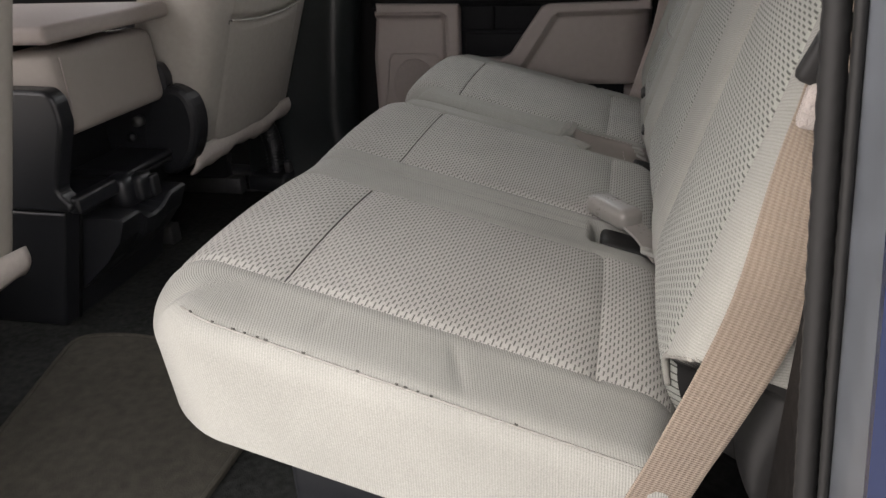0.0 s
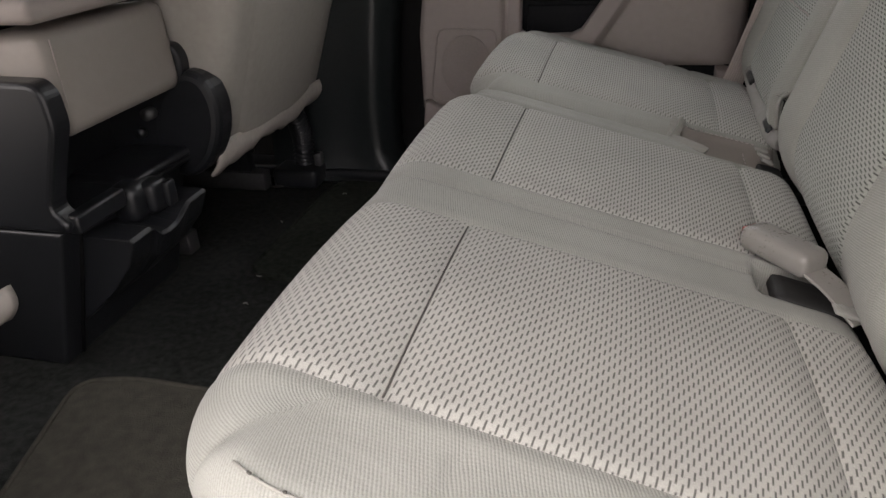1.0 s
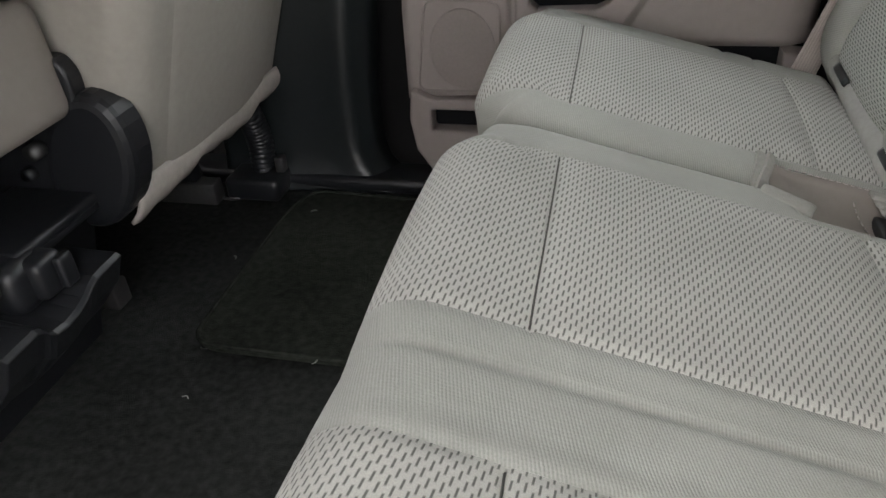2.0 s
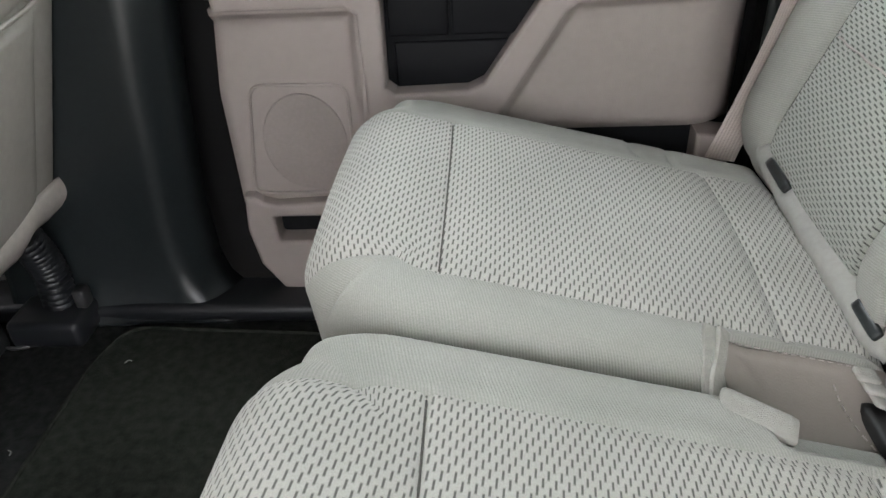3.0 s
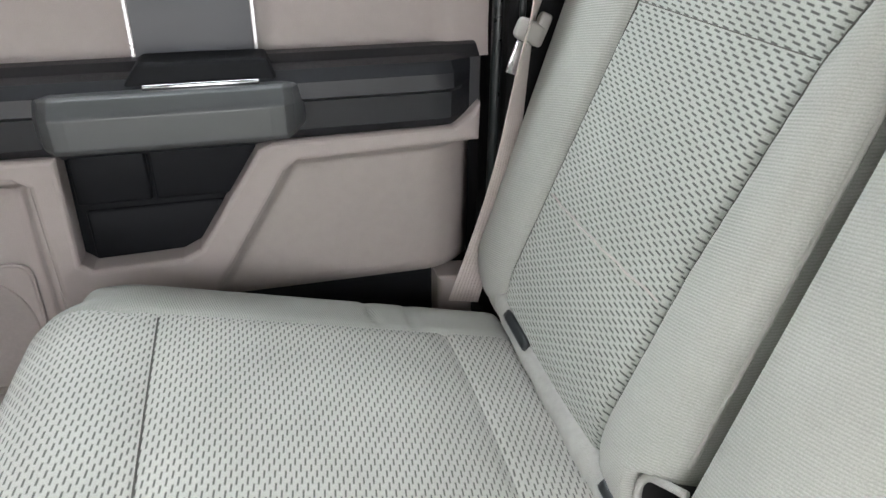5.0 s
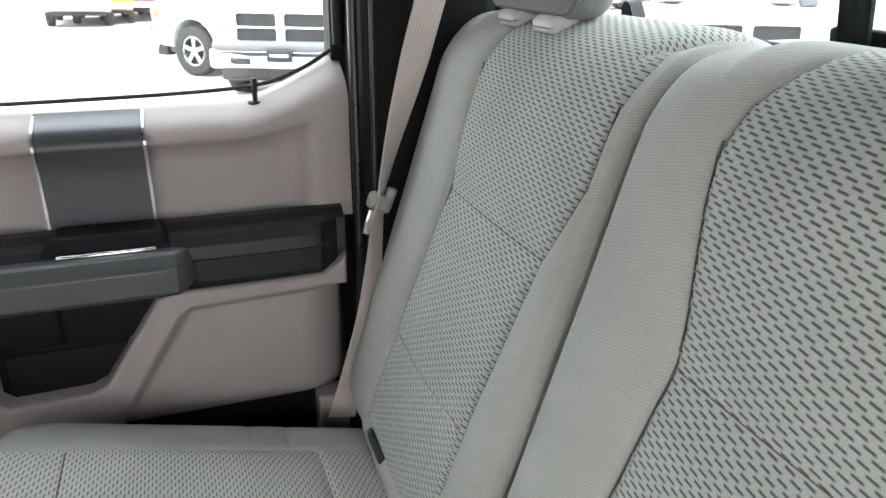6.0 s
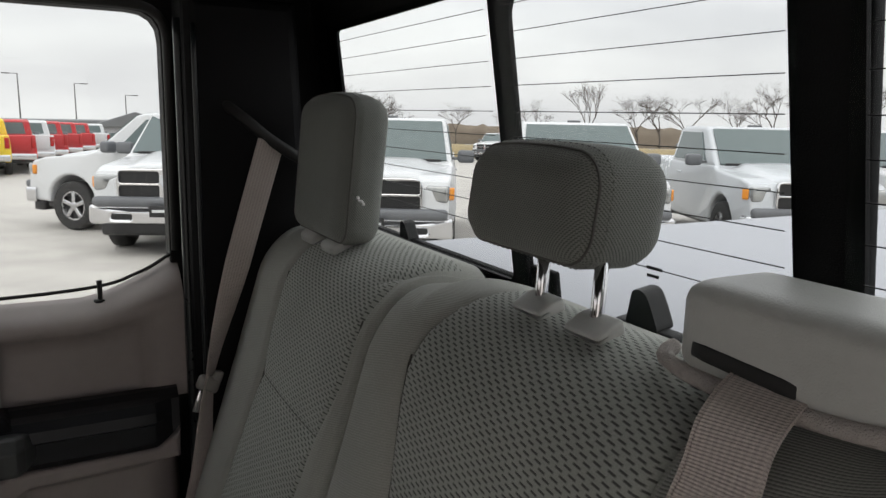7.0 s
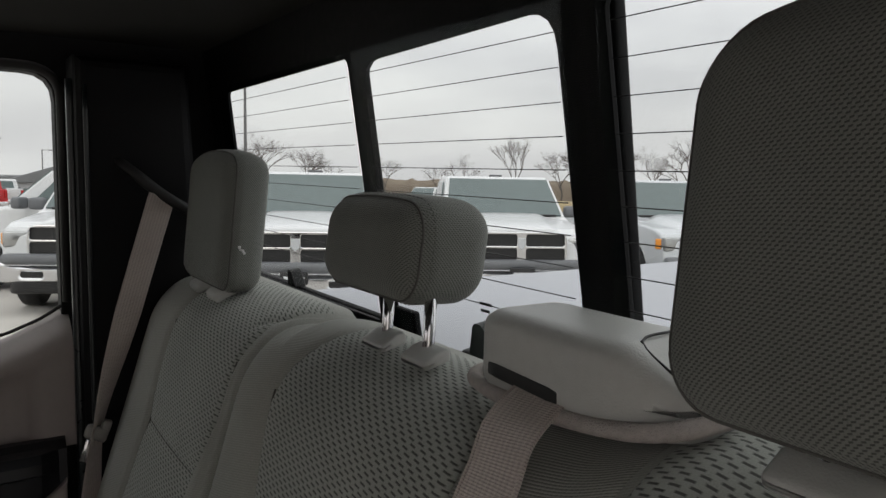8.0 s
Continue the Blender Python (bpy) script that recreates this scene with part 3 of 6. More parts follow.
def rear_door():
    d = thing("rear_door", "closed rear door with beige panels, charcoal armrest and grey pull handle", "door", (0, 0, 0))
    # lower panel: a raised rim above and beside two sunk fields that run out to the door's ends
    outer = [(-0.639, 0.530), (-0.638, 0.502), (-0.452, 0.502), (-0.438, 0.492), (-0.432, 0.225), (-0.440, 0.205), (-0.600, 0.196), (-0.622, 0.202), (-0.636, 0.212), (-0.650, 0.212),
             (-0.656, 0.150), (-0.645, 0.082), (-0.612, 0.032), (-0.52, 0.02), (0.10, 0.02), (0.10, 0.300), (0.048, 0.306), (0.048, 0.10), (-0.25, 0.10), (-0.252, 0.322), (-0.148, 0.486), (-0.132, 0.497), (0.104, 0.506),
             (0.105, 0.556), (0.094, 0.545), (0.068, 0.527), (-0.160, 0.524), (-0.178, 0.516), (-0.262, 0.392), (-0.285, 0.381), (-0.392, 0.378), (-0.404, 0.388), (-0.402, 0.526)]
    slot = rounded(rect(-0.607, 0.128, -0.50, 0.174), 0.008)
    part("lower_panel", plate(outer, (slot,), "y", 0.762, 0.05, 0.007, 3), M_BEIGE, d, "beige moulded lower door panel")
    def sunk_field(xs, zs, depth, mat, bow):
        # a field that falls away from the rim in a soft slope
        b = bmesh.new()
        grid = [[b.verts.new((x(z) if callable(x) else x, 0.0, z)) for x in xs] for z in zs]
        for r in grid:
            for v in r:
                k = max(0.0, min(1.0, depth(v.co.x, v.co.z) / 0.014))
                v.co.y = 0.767 + 0.019 * (k * 0.7 + 0.3 * k * k * (3 - 2 * k)) + bow(v.co.x, v.co.z)
        for r0, r1 in zip(grid, grid[1:]):
            for k in range(len(xs) - 1):
                b.faces.new((r0[k], r0[k + 1], r1[k + 1], r1[k]))
        b.normal_update()
        bmesh.ops.solidify(b, geom=b.faces[:], thickness=-0.014)
        bmesh.ops.recalc_face_normals(b, faces=b.faces)
        part("inset_panel", smooth(b), mat, d)
    steps = [0, 0.003, 0.006, 0.009, 0.012, 0.015, 0.018, 0.022, 0.03] + [0.045 + 0.015 * k for k in range(14)]
    slant = lambda z: -0.257 + 0.634 * (min(z, 0.486) - 0.322)
    top = lambda x: 0.499 + 0.03 * (x + 0.132)
    sunk_field([(lambda z, q=q: slant(z) + (0.108 - slant(z)) * q / 0.24) for q in steps],
               [0.506 - q for q in steps if q < 0.190] + [0.309], lambda x, z: min((x - slant(z)) * 0.846 - 0.003, top(x) - z), M_BEIGE_VINYL,
               lambda x, z: 0.040 * max(0.0, (x - 0.035) / 0.07) ** 2.0)
    sunk_field([(lambda z, q=q: -0.434 - q * (1 - 0.07 * min(1.0, max(0.0, (z - 0.38) / 0.12)))) for q in reversed(steps) if q < 0.225], [0.508 - q for q in steps if q < 0.24] + [0.24, 0.215, 0.19], lambda x, z: min(-0.440 - x, 0.500 - z), M_BEIGE, lambda x, z: 0.0)
    # speaker cover: a raised rim with a domed field
    rim = tube([(x, 0.783, z) for x, z in rounded([(-0.637, 0.209), (-0.468, 0.209), (-0.466, 0.388), (-0.612, 0.391)], 0.022, 5)], 0.0028, 6, True)
    part("speaker_rim", rim, M_BEIGE, d)
    part("speaker_cover", plate([(-0.541 + 0.066 * math.cos(a), 0.296 + 0.080 * math.sin(a)) for a in (2 * math.pi * k / 40 for k in range(40))], (), "y", 0.782, 0.01, 0.002), M_SPEAKER, d)
    part("map_pocket", boxed((-0.41, 0.80, 0.36), (-0.17, 0.83, 0.54), 0.003), M_DARK, d)
    part("pocket_panel", boxed((-0.398, 0.790, 0.453), (-0.311, 0.803, 0.53), 0.004), M_DARK, d)
    part("pocket_panel", boxed((-0.307, 0.790, 0.453), (-0.180, 0.803, 0.53), 0.004), M_DARK, d)
    part("pocket_panel", boxed((-0.392, 0.796, 0.375), (-0.200, 0.808, 0.444), 0.004), M_DARK, d)
    part("pocket_slot", boxed((-0.62, 0.80, 0.11), (-0.49, 0.82, 0.18), 0.003), M_DARK, d)
    part("door_bin", boxed((-0.26, 0.80, 0.02), (0.05, 0.82, 0.33), 0.003), M_DARK, d)
    # armrest band
    ab, cols = bmesh.new(), []
    for k in range(54):
        x = -0.655 + 0.762 * k / 53
        out = min(1.0, max(0.0, (0.092 - x) / 0.032)) * min(1.0, max(0.0, (x + 0.655) / 0.02))
        low = 0.516 + 0.034 * max(0.0, (x - 0.06) / 0.047)
        sec = [(0.812, 0.622), (0.800, 0.620), (0.790 - 0.004 * out, 0.612), (0.784 - 0.019 * out, 0.6085), (0.784 - 0.030 * out, 0.597), (0.784 - 0.031 * out, 0.581), (0.784 - 0.022 * out, 0.575), (0.784 - 0.019 * out, 0.540), (0.785 - 0.010 * out, 0.528), (0.795, low)]
        cols.append([ab.verts.new((x, y, max(z, low))) for y, z in sec])
    for c0, c1 in zip(cols, cols[1:]):
        for q in range(9):
            ab.faces.new((c0[q], c1[q], c1[q + 1], c0[q + 1]))
    ab.normal_update()
    bmesh.ops.solidify(ab, geom=ab.faces[:], thickness=0.003)
    bmesh.ops.recalc_face_normals(ab, faces=ab.faces)
    for e in ab.edges:
        e.smooth = e.calc_face_angle(0) < 0.3
    part("armrest", smooth(ab), M_ARMREST, d, "charcoal armrest band with a sharp ridge")
    # pull handle: a chamfered bar that bends back into the armrest at both ends
    hb, cols = bmesh.new(), []
    for x, k, g in ((-0.414, 0.0, 0.012), (-0.410, 0.35, 0.007), (-0.400, 0.75, 0.003), (-0.388, 0.97, 0.0), (-0.372, 1.0, 0.0), (-0.27, 1.0, 0.0), (-0.16, 1.0, 0.0), (-0.143, 0.97, 0.0), (-0.132, 0.72, 0.002), (-0.121, 0.32, 0.006), (-0.114, 0.0, 0.010)):
        sec = [(0.778, 0.600), (0.735, 0.603), (0.727, 0.601), (0.714, 0.588), (0.711, 0.584), (0.711, 0.550), (0.715, 0.544), (0.735, 0.540), (0.778, 0.545)]
        cols.append([hb.verts.new((x, 0.770 + (y - 0.770) * k if y < 0.770 else y, z - g if z > 0.575 else z + g)) for y, z in sec])
    for c0, c1 in zip(cols, cols[1:]):
        for q in range(8):
            hb.faces.new((c0[q], c1[q], c1[q + 1], c0[q + 1]))
    hb.faces.new(cols[0])
    hb.faces.new(cols[-1][::-1])
    bmesh.ops.recalc_face_normals(hb, faces=hb.faces)
    bmesh.ops.bevel(hb, geom=[e for e in hb.edges if len(e.link_faces) == 2 and e.calc_face_angle(0) > 0.45], offset=0.0016, segments=2, affect="EDGES", profile=0.5)
    part("pull_handle", hb, M_SILVER, d, "satin grey pull handle")
    # lever cup and chrome lever
    part("lever_cup", plate(rounded([(-0.322, 0.596), (-0.143, 0.596), (-0.156, 0.628), (-0.296, 0.629)], 0.006), (), "y", 0.757, 0.05, 0.004), M_DARK, d)
    part("door_lever", boxed((-0.294, 0.744, 0.601), (-0.167, 0.756, 0.608), 0.0025), M_CHROME, d, "chrome door lever")
    # upper panel: stands up, then folds outwards to the sill
    bm = bmesh.new()
    cols = []
    for i in range(58):
        x = -0.70 + 0.0145 * i
        lift = 0.062 * max(0.0, min(1.0, (x + 0.04) / 0.15)) ** 1.5
        flush = min(1.0, max(0.0, (x - 0.045) / 0.022))
        flush = flush * flush * (3 - 2 * flush)
        yf = 0.836 - 0.025 * flush
        sec = [(yf - 0.004, 0.605), (yf, 0.64), (yf + 0.001, 0.700), (yf - 0.002 * (1 - flush), 0.722), (yf + (0.812 - yf) * 0.75, 0.731), (0.809, 0.738), (0.812, 0.748), (0.824, 0.760), (0.845, 0.769), (0.866, 0.776), (0.888, 0.781)]
        cols.append([bm.verts.new((x, y, z + lift * max(0.0, (z - 0.66) / 0.124))) for y, z in sec])
    for c0, c1 in zip(cols, cols[1:]):
        for j in range(10):
            bm.faces.new((c0[j], c1[j], c1[j + 1], c0[j + 1]))
    bm.normal_update()
    part("upper_panel", smooth(bm), M_BEIGE, d, "beige upper door panel")
    # applique between two chrome strips, folded like the panel
    def strip(x0, x1, off, mat, nm, lab=""):
        b = bmesh.new()
        prof2 = [(0.816 - off, 0.608), (0.816 - off, 0.690), (0.811 - off, 0.726), (0.808 - off, 0.738), (0.811 - off, 0.749), (0.823 - off, 0.762), (0.844 - off, 0.771), (0.866 - off, 0.7785)]
        prof2 = [(p[1], p[2]) for p in spline([(0.0, y, z) for y, z in prof2], 32)]
        a = [[b.verts.new((x, y, z)) for y, z in prof2] for x in (x0, x1)]
        for j in range(len(prof2) - 1):
            b.faces.new((a[0][j], a[1][j], a[1][j + 1], a[0][j + 1]))
        b.normal_update()
        bmesh.ops.solidify(b, geom=b.faces[:], thickness=0.004)
        bmesh.ops.recalc_face_normals(b, faces=b.faces)
        for e in b.edges:
            e.smooth = e.calc_face_angle(0) < 0.5
        part(nm, smooth(b), mat, d, lab)
    strip(-0.302, -0.168, 0.004, M_APPLIQUE, "applique", "smoked metallic door applique")
    strip(-0.3065, -0.3030, 0.0050, M_TRIMLINE, "chrome_strip")
    strip(-0.1670, -0.1635, 0.0050, M_TRIMLINE, "chrome_strip")
    # lock pin
    part("lock_pin", joined(tube([(-0.005, 0.862, 0.775), (-0.005, 0.862, 0.815)], [0.0035, 0.005], 10), tube([(-0.005, 0.862, 0.772), (-0.005, 0.862, 0.781)], 0.011, 12)), M_RUBBER, d, "black lock pin")
    # weather strip along the glass and round the window
    path = spline([(-0.72, 0.872, 0.790), (-0.3, 0.872, 0.792), (-0.03, 0.872, 0.800), (0.06, 0.872, 0.822), (0.115, 0.872, 0.852)], 30)
    part("weather_strip", tube(path, 0.0035, 6), M_RUBBER, d)
    ring = [(0.126, 0.866, 0.86)] + [(x, 0.866, z) for x, z in rounded(rect(-0.733, 0.80, 0.126, 1.286), 0.06, 6)[14:28]] + [(-0.733, 0.866, 0.80)]
    part("window_seal", tube(ring, 0.009, 8), M_RUBBER, d)
    part("window_pane", boxed((-0.72, 0.885, 0.77), (0.12, 0.889, 1.285), 0), M_GLASS, d).visible_shadow = False
    return d


rear_door()

# ---- rear bench ----
SLOPE = math.atan(0.254)
CU, CV = (0, 1, 0), (-math.cos(SLOPE), 0, math.sin(SLOPE))


def seat_dip(y):
    """How far the bench sinks towards its middle seat."""
    keys = ((-0.75, 0.0), (-0.60, 0.0), (-0.30, 0.008), (-0.16, 0.012), (-0.12, 0.015), (0.0, 0.015), (0.14, 0.011), (0.215, 0.010), (0.30, 0.008), (0.60, 0.0), (0.75, 0.0))
    for (ya, da), (yb, db) in zip(keys, keys[1:]):
        if ya <= y <= yb:
            return da + (db - da) * (y - ya) / (yb - ya)
    return 0.0


def cushion(name, y0, y1, inserts, label, extra=(), dips=(), rear=0.017, side=0.026, folds=(), front=-0.425):
    """A seat cushion with woven insert panels set in ribbed bolsters. inserts: (y from, y to)."""
    t = thing(name, label, "seat cushion", (0, 0, 0), "rear bench seat parts")
    x0, x1 = front, 0.135
    length = (x1 - x0) / math.cos(SLOPE)
    ox = (x0 + x1) / 2
    oz = 0.40 - 0.254 * (ox + 0.30)
    oy = (y0 + y1) / 2
    m = frame_of((ox, oy, oz), CU, CV)
    v_front = (-0.30 - ox) / -math.cos(SLOPE)
    v_rear = (rear - ox) / -math.cos(SLOPE)

    def where(u, v):
        for k, (a, b) in enumerate(inserts):
            if a - oy < u < b - oy:
                return k
        return None

    def crown(u, v):
        c = 0.0
        for a, b in inserts:
            s = (u + oy - a) / (b - a)
            if -0.25 < s < 1.25:
                c = max(c, 0.010 * max(0, 1 - (2 * s - 1) ** 2 * 0.7))
        return c - seat_dip(u + oy)

    def seams(u, v):
        g = 0.0
        for a, b in inserts:
            if a - oy - 0.004 < u < b - oy + 0.004:
                g = max(g, 0.007 * bump_at(v, v_front, 0.004), 0.009 * bump_at(v, v_rear, 0.005))
                g = max(g, 0.004 * bump_at(v, v_front, 0.02), 0.004 * bump_at(v, v_rear, 0.02))
            g = max(g, 0.0035 * bump_at(u, a - oy, 0.006), 0.0035 * bump_at(u, b - oy, 0.006))
        for e in extra:
            g = max(g, 0.005 * bump_at(u, e - oy, 0.004))
        x = ox - v * math.cos(SLOPE)
        for fx, fa, fb, lean in folds:
            q = u + oy
            if fa < q < fb:
                g = max(g, 0.0045 * bump_at(x, fx + lean * (q - fa), 0.005) * math.sin(math.pi * (q - fa) / (fb - fa)))
        return g

    def bow(u):
        return max(0.007 * max(0.0, 1 - ((u + oy - (a + b) / 2) / (0.5 * (b - a) + 0.07)) ** 2) for a, b in inserts)

    def sunk(u, v):
        """Dips in the bolsters where the buckles sit."""
        g = 0.0
        for ya, yb, xa in dips:
            x = ox - v * math.cos(SLOPE)
            wy = min(1.0, max(0.0, (u + oy - ya) / 0.012)) * min(1.0, max(0.0, (yb - u - oy) / 0.012))
            g = max(g, 0.034 * wy * min(1.0, max(0.0, (x - xa) / 0.02)))
        return g

    def sort(u, v, n):
        k = where(u, v)
        if k is None or v < -length / 2 + 0.02 or n < -0.075:
            return "bolster"
        return ("insert_front" if v > v_front else "insert_centre" if v > v_rear else "insert_rear") + str(k)

    bms = pad(y1 - y0, length, 0.135, (side, 0.058), 0.105, crown, [seams, sunk], sort, 0.0055, 0.05, bow, 0.035)
    for key in sorted(bms):
        nm = key.rstrip("0123456789")
        part(nm, moved(bms[key], m), M_RIB if nm == "bolster" else M_DASH, t)
    for a, b in inserts:
        for v in (v_front,):
            pts = [m @ Vector((u - oy, v, -0.0052 + crown(u - oy, v))) for u in (a + 0.004 + (b - a - 0.008) * i / 12 for i in range(13))]
            part("seam", tube(pts, 0.0009, 6), M_THREAD, t)
    part("seat_frame", boxed((-0.30, y0 + 0.06, 0.12), (0.12, y1 - 0.06, 0.235), 0.01), M_BLACK, t)
    for yy in (y0 + 0.10, y1 - 0.10):
        part("leg", boxed((0.02, yy - 0.02, 0.0), (0.08, yy + 0.02, 0.13), 0.005), M_STEEL, t)
    return t


wide_cushion = cushion("bench_cushion", -0.725, 0.215, [(-0.612, -0.303), (-0.165, 0.143)], "wide beige cloth bench cushion with two woven dash-pattern seats", (-0.215,), [(-0.262, -0.180, 0.01), (0.155, 0.30, -0.035)], 0.034, 0.026, [(-0.085, -0.700, -0.612, -0.35), (-0.245, -0.69, -0.62, 0.2)])
cushion("bench_cushion", 0.226, 0.690, [(0.292, 0.604)], "narrow beige cloth bench cushion with woven dash-pattern seat", (), [(0.10, 0.282, -0.055)], 0.017, 0.034, [(-0.062, 0.60, 0.69, -0.10), (-0.022, 0.585, 0.69, 0.05)], -0.414)


def side_point(x, drop, lift=0.001):
    """A place on the rounded outer edge of the wide cushion, a given depth below its top."""
    r = 0.026
    y = -0.725 + r - math.sqrt(max(0.0, r * r - (r - min(drop, r)) ** 2)) - lift
    bend = min(0.095, max(0.0, -0.322 - x))
    y += 0.105 - math.sqrt(0.105 ** 2 - bend ** 2)
    return Vector((x, y, 0.40 - 0.254 * (x + 0.30) - drop + lift))


ridge = [side_point(-0.365 + 0.455 * k / 40, 0.003 + 0.004 * k / 40) for k in range(41)]
part("side_ridge", tube(ridge, 0.0012, 6), M_ROLL, wide_cushion)
ticks = []
for k in (1, 3, 5, 6, 7, 8, 11, 16, 19, 20, 21, 22, 29):
    a, b = ridge[k] + Vector((0, -0.001, 0.003)), ridge[k + 1] + Vector((0, -0.001, 0.003))
    ticks.append(tube([a.lerp(b, 0.1 * (k % 4)), a.lerp(b, 0.1 * (k % 4) + 0.18 + 0.06 * (k % 3))], 0.0011, 5))
for tick in ticks:
    part("stitch", tick, M_THREAD, wide_cushion)


BU, BV = (0, -1, 0), (0.2917, 0, 0.9565)


def backrest(name, y0, y1, inserts, label, extra=(), centre=None, cut=None, rise=None):
    t = thing(name, label, "seat backrest", (0, 0, 0), "rear bench seat parts")
    s0, s1 = -0.03, 0.698
    length = s1 - s0
    sm = (s0 + s1) / 2
    oy = (y0 + y1) / 2
    o = Vector((0.08, 0, 0.29)) + sm * Vector(BV)
    m = frame_of((o.x, oy, o.z), BU, BV)
    v_seam = 0.434 - sm

    def edges(k, v):
        rows = inserts[k]
        for (sa, *fa), (sb, *fb) in zip(rows, rows[1:]):
            if v + sm <= sb or sb == rows[-1][0]:
                q = min(1.0, max(0.0, (v + sm - sa) / (sb - sa)))
                return fa[0] + (fb[0] - fa[0]) * q, fa[1] + (fb[1] - fa[1]) * q

    def lobes(v):
        """The bolsters beside and between the woven panels, as stretches of y."""
        cuts = [y0] + [q for k in range(len(inserts)) for q in edges(k, v)] + [y1]
        return list(zip(cuts[0::2], cuts[1::2]))

    def where(u, v):
        for k in range(len(inserts)):
            a, b = edges(k, v)
            if a < oy - u < b:
                return k
        return None

    def crown(u, v):
        c = 0.0
        for k in range(len(inserts)):
            a, b = edges(k, v)
            s = (oy - u - a) / (b - a)
            if -0.3 < s < 1.3:
                c = max(c, (0.010 if a < -0.5 else 0.006) * max(0, 1 - (2 * s - 1) ** 2 * 0.6))
        for a, b in lobes(v):
            q = (oy - u - a) / (b - a)
            if 0 < q < 1:
                c = max(c, min(0.014, 0.14 * (b - a)) * math.sin(math.pi * q) ** 0.6)
        return c

    def seams(u, v):
        g = 0.0
        for k in range(len(inserts)):
            a, b = edges(k, v)
            if a - 0.003 < oy - u < b + 0.003:
                g = max(g, 0.006 * bump_at(v, v_seam, 0.006), 0.004 * bump_at(v, v_seam, 0.025))
            g = max(g, 0.006 * bump_at(oy - u, a, 0.005), 0.006 * bump_at(oy - u, b, 0.005))
        for e in extra:
            g = max(g, 0.005 * bump_at(oy - u, e, 0.004))
        if centre:
            w = min(1.0, max(0.0, (oy - u - centre[0]) / 0.02)) * min(1.0, max(0.0, (centre[1] - oy + u) / 0.02))
            g += 0.005 * w * w * (3 - 2 * w) * min(1.0, max(0.0, (0.60 - sm - v) / 0.12))
        return g

    def notch(u, v, soft=0.0):
        """How far a place lies inside the hinge opening at the lower corner."""
        if not cut:
            return 0.0
        edge, sign, s_low, rise = cut
        d = sign * (oy - u - edge)
        top = s_low + rise * d - (v + sm)
        return max(0.0, min(1.0, d / 0.008 + soft, top / 0.008 + soft))

    def sink(u, v):
        return 0.075 * notch(u, v)

    def sort(u, v, n):
        if notch(u, v, 0.4) > 0.4:
            return "hinge_recess"
        k = where(u, v)
        if k is None or v < -length / 2 + 0.01 or n < -0.12:
            return "centre_strip" if centre and centre[0] < oy - u < centre[1] and v + sm > 0.40 else "bolster"
        return ("insert_upper" if v > v_seam else "insert_lower") + str(k)

    bms = pad(y1 - y0, length, 0.155, (0.018, 0.128), 0.06, crown, [seams, sink], sort, 0.0042, bow=rise and (lambda u: rise(oy - u)))
    for key in sorted(bms):
        nm = key.rstrip("0123456789")
        part(nm, moved(bms[key], m), {"bolster": M_RIB, "centre_strip": M_STRIP, "hinge_recess": M_RUBBER}.get(nm, M_DASH_SHADED), t)
    for k in range(len(inserts)):
        a, b = edges(k, v_seam)
        pts = [m @ Vector((oy - q, v_seam, -0.0056 + crown(oy - q, v_seam))) for q in (a + 0.003 + (b - a - 0.006) * i / 12 for i in range(13))]
        part("seam", tube(pts, 0.0006, 6), M_THREAD, t)
        for side in (0, 1):
            line = []
            for i in range(41):
                v = 0.10 - sm + 0.50 * i / 40
                q = edges(k, v)[side]
                line.append(m @ Vector((oy - q, v, crown(oy - q, v) - 0.0052)))
            part("edge_seam", tube(line, 0.0012, 6), M_THREAD, t)
    return t


NEAR_PANEL = [(-0.03, -0.635, -0.365), (0.10, -0.630, -0.360), (0.25, -0.612, -0.350), (0.434, -0.583, -0.338), (0.52, -0.598, -0.330), (0.70, -0.598, -0.330)]
MID_PANEL = [(-0.03, -0.182, 0.115), (0.30, -0.184, 0.122), (0.39, -0.176, 0.114), (0.434, -0.172, 0.109), (0.47, -0.176, 0.117), (0.51, -0.182, 0.131), (0.55, -0.186, 0.144), (0.59, -0.188, 0.152), (0.63, -0.190, 0.151), (0.66, -0.190, 0.142), (0.70, -0.190, 0.130)]
FAR_PANEL = [(-0.03, 0.368, 0.640), (0.10, 0.362, 0.630), (0.25, 0.350, 0.610), (0.434, 0.322, 0.584), (0.52, 0.292, 0.600), (0.70, 0.285, 0.600)]
backrest("rear_bench_seat", -0.715, 0.246, [NEAR_PANEL, MID_PANEL], "wide beige cloth bench backrest with woven dash-pattern panels", (-0.192, -0.324), (-0.324, -0.192), (-0.607, -1, 0.060, 0.65),
         lambda y: 0.036 * (lambda q: q * q * (3 - 2 * q))(min(1.0, max(0.0, (-0.280 - y) / 0.10))))
far_back = backrest("rear_bench_seat", 0.261, 0.742, [FAR_PANEL], "narrow beige cloth bench backrest with woven dash-pattern panel", (0.276,), None, (0.298, -1, 0.085, 0.5))
part("edge_piping", tube([Vector((0.08, 0.2635, 0.29)) + Vector(BV) * (0.12 + 0.46 * k / 30) + Vector((-0.9565, 0, 0.2917)) * -0.010 for k in range(31)], 0.0032, 8), M_ROLL, far_back)


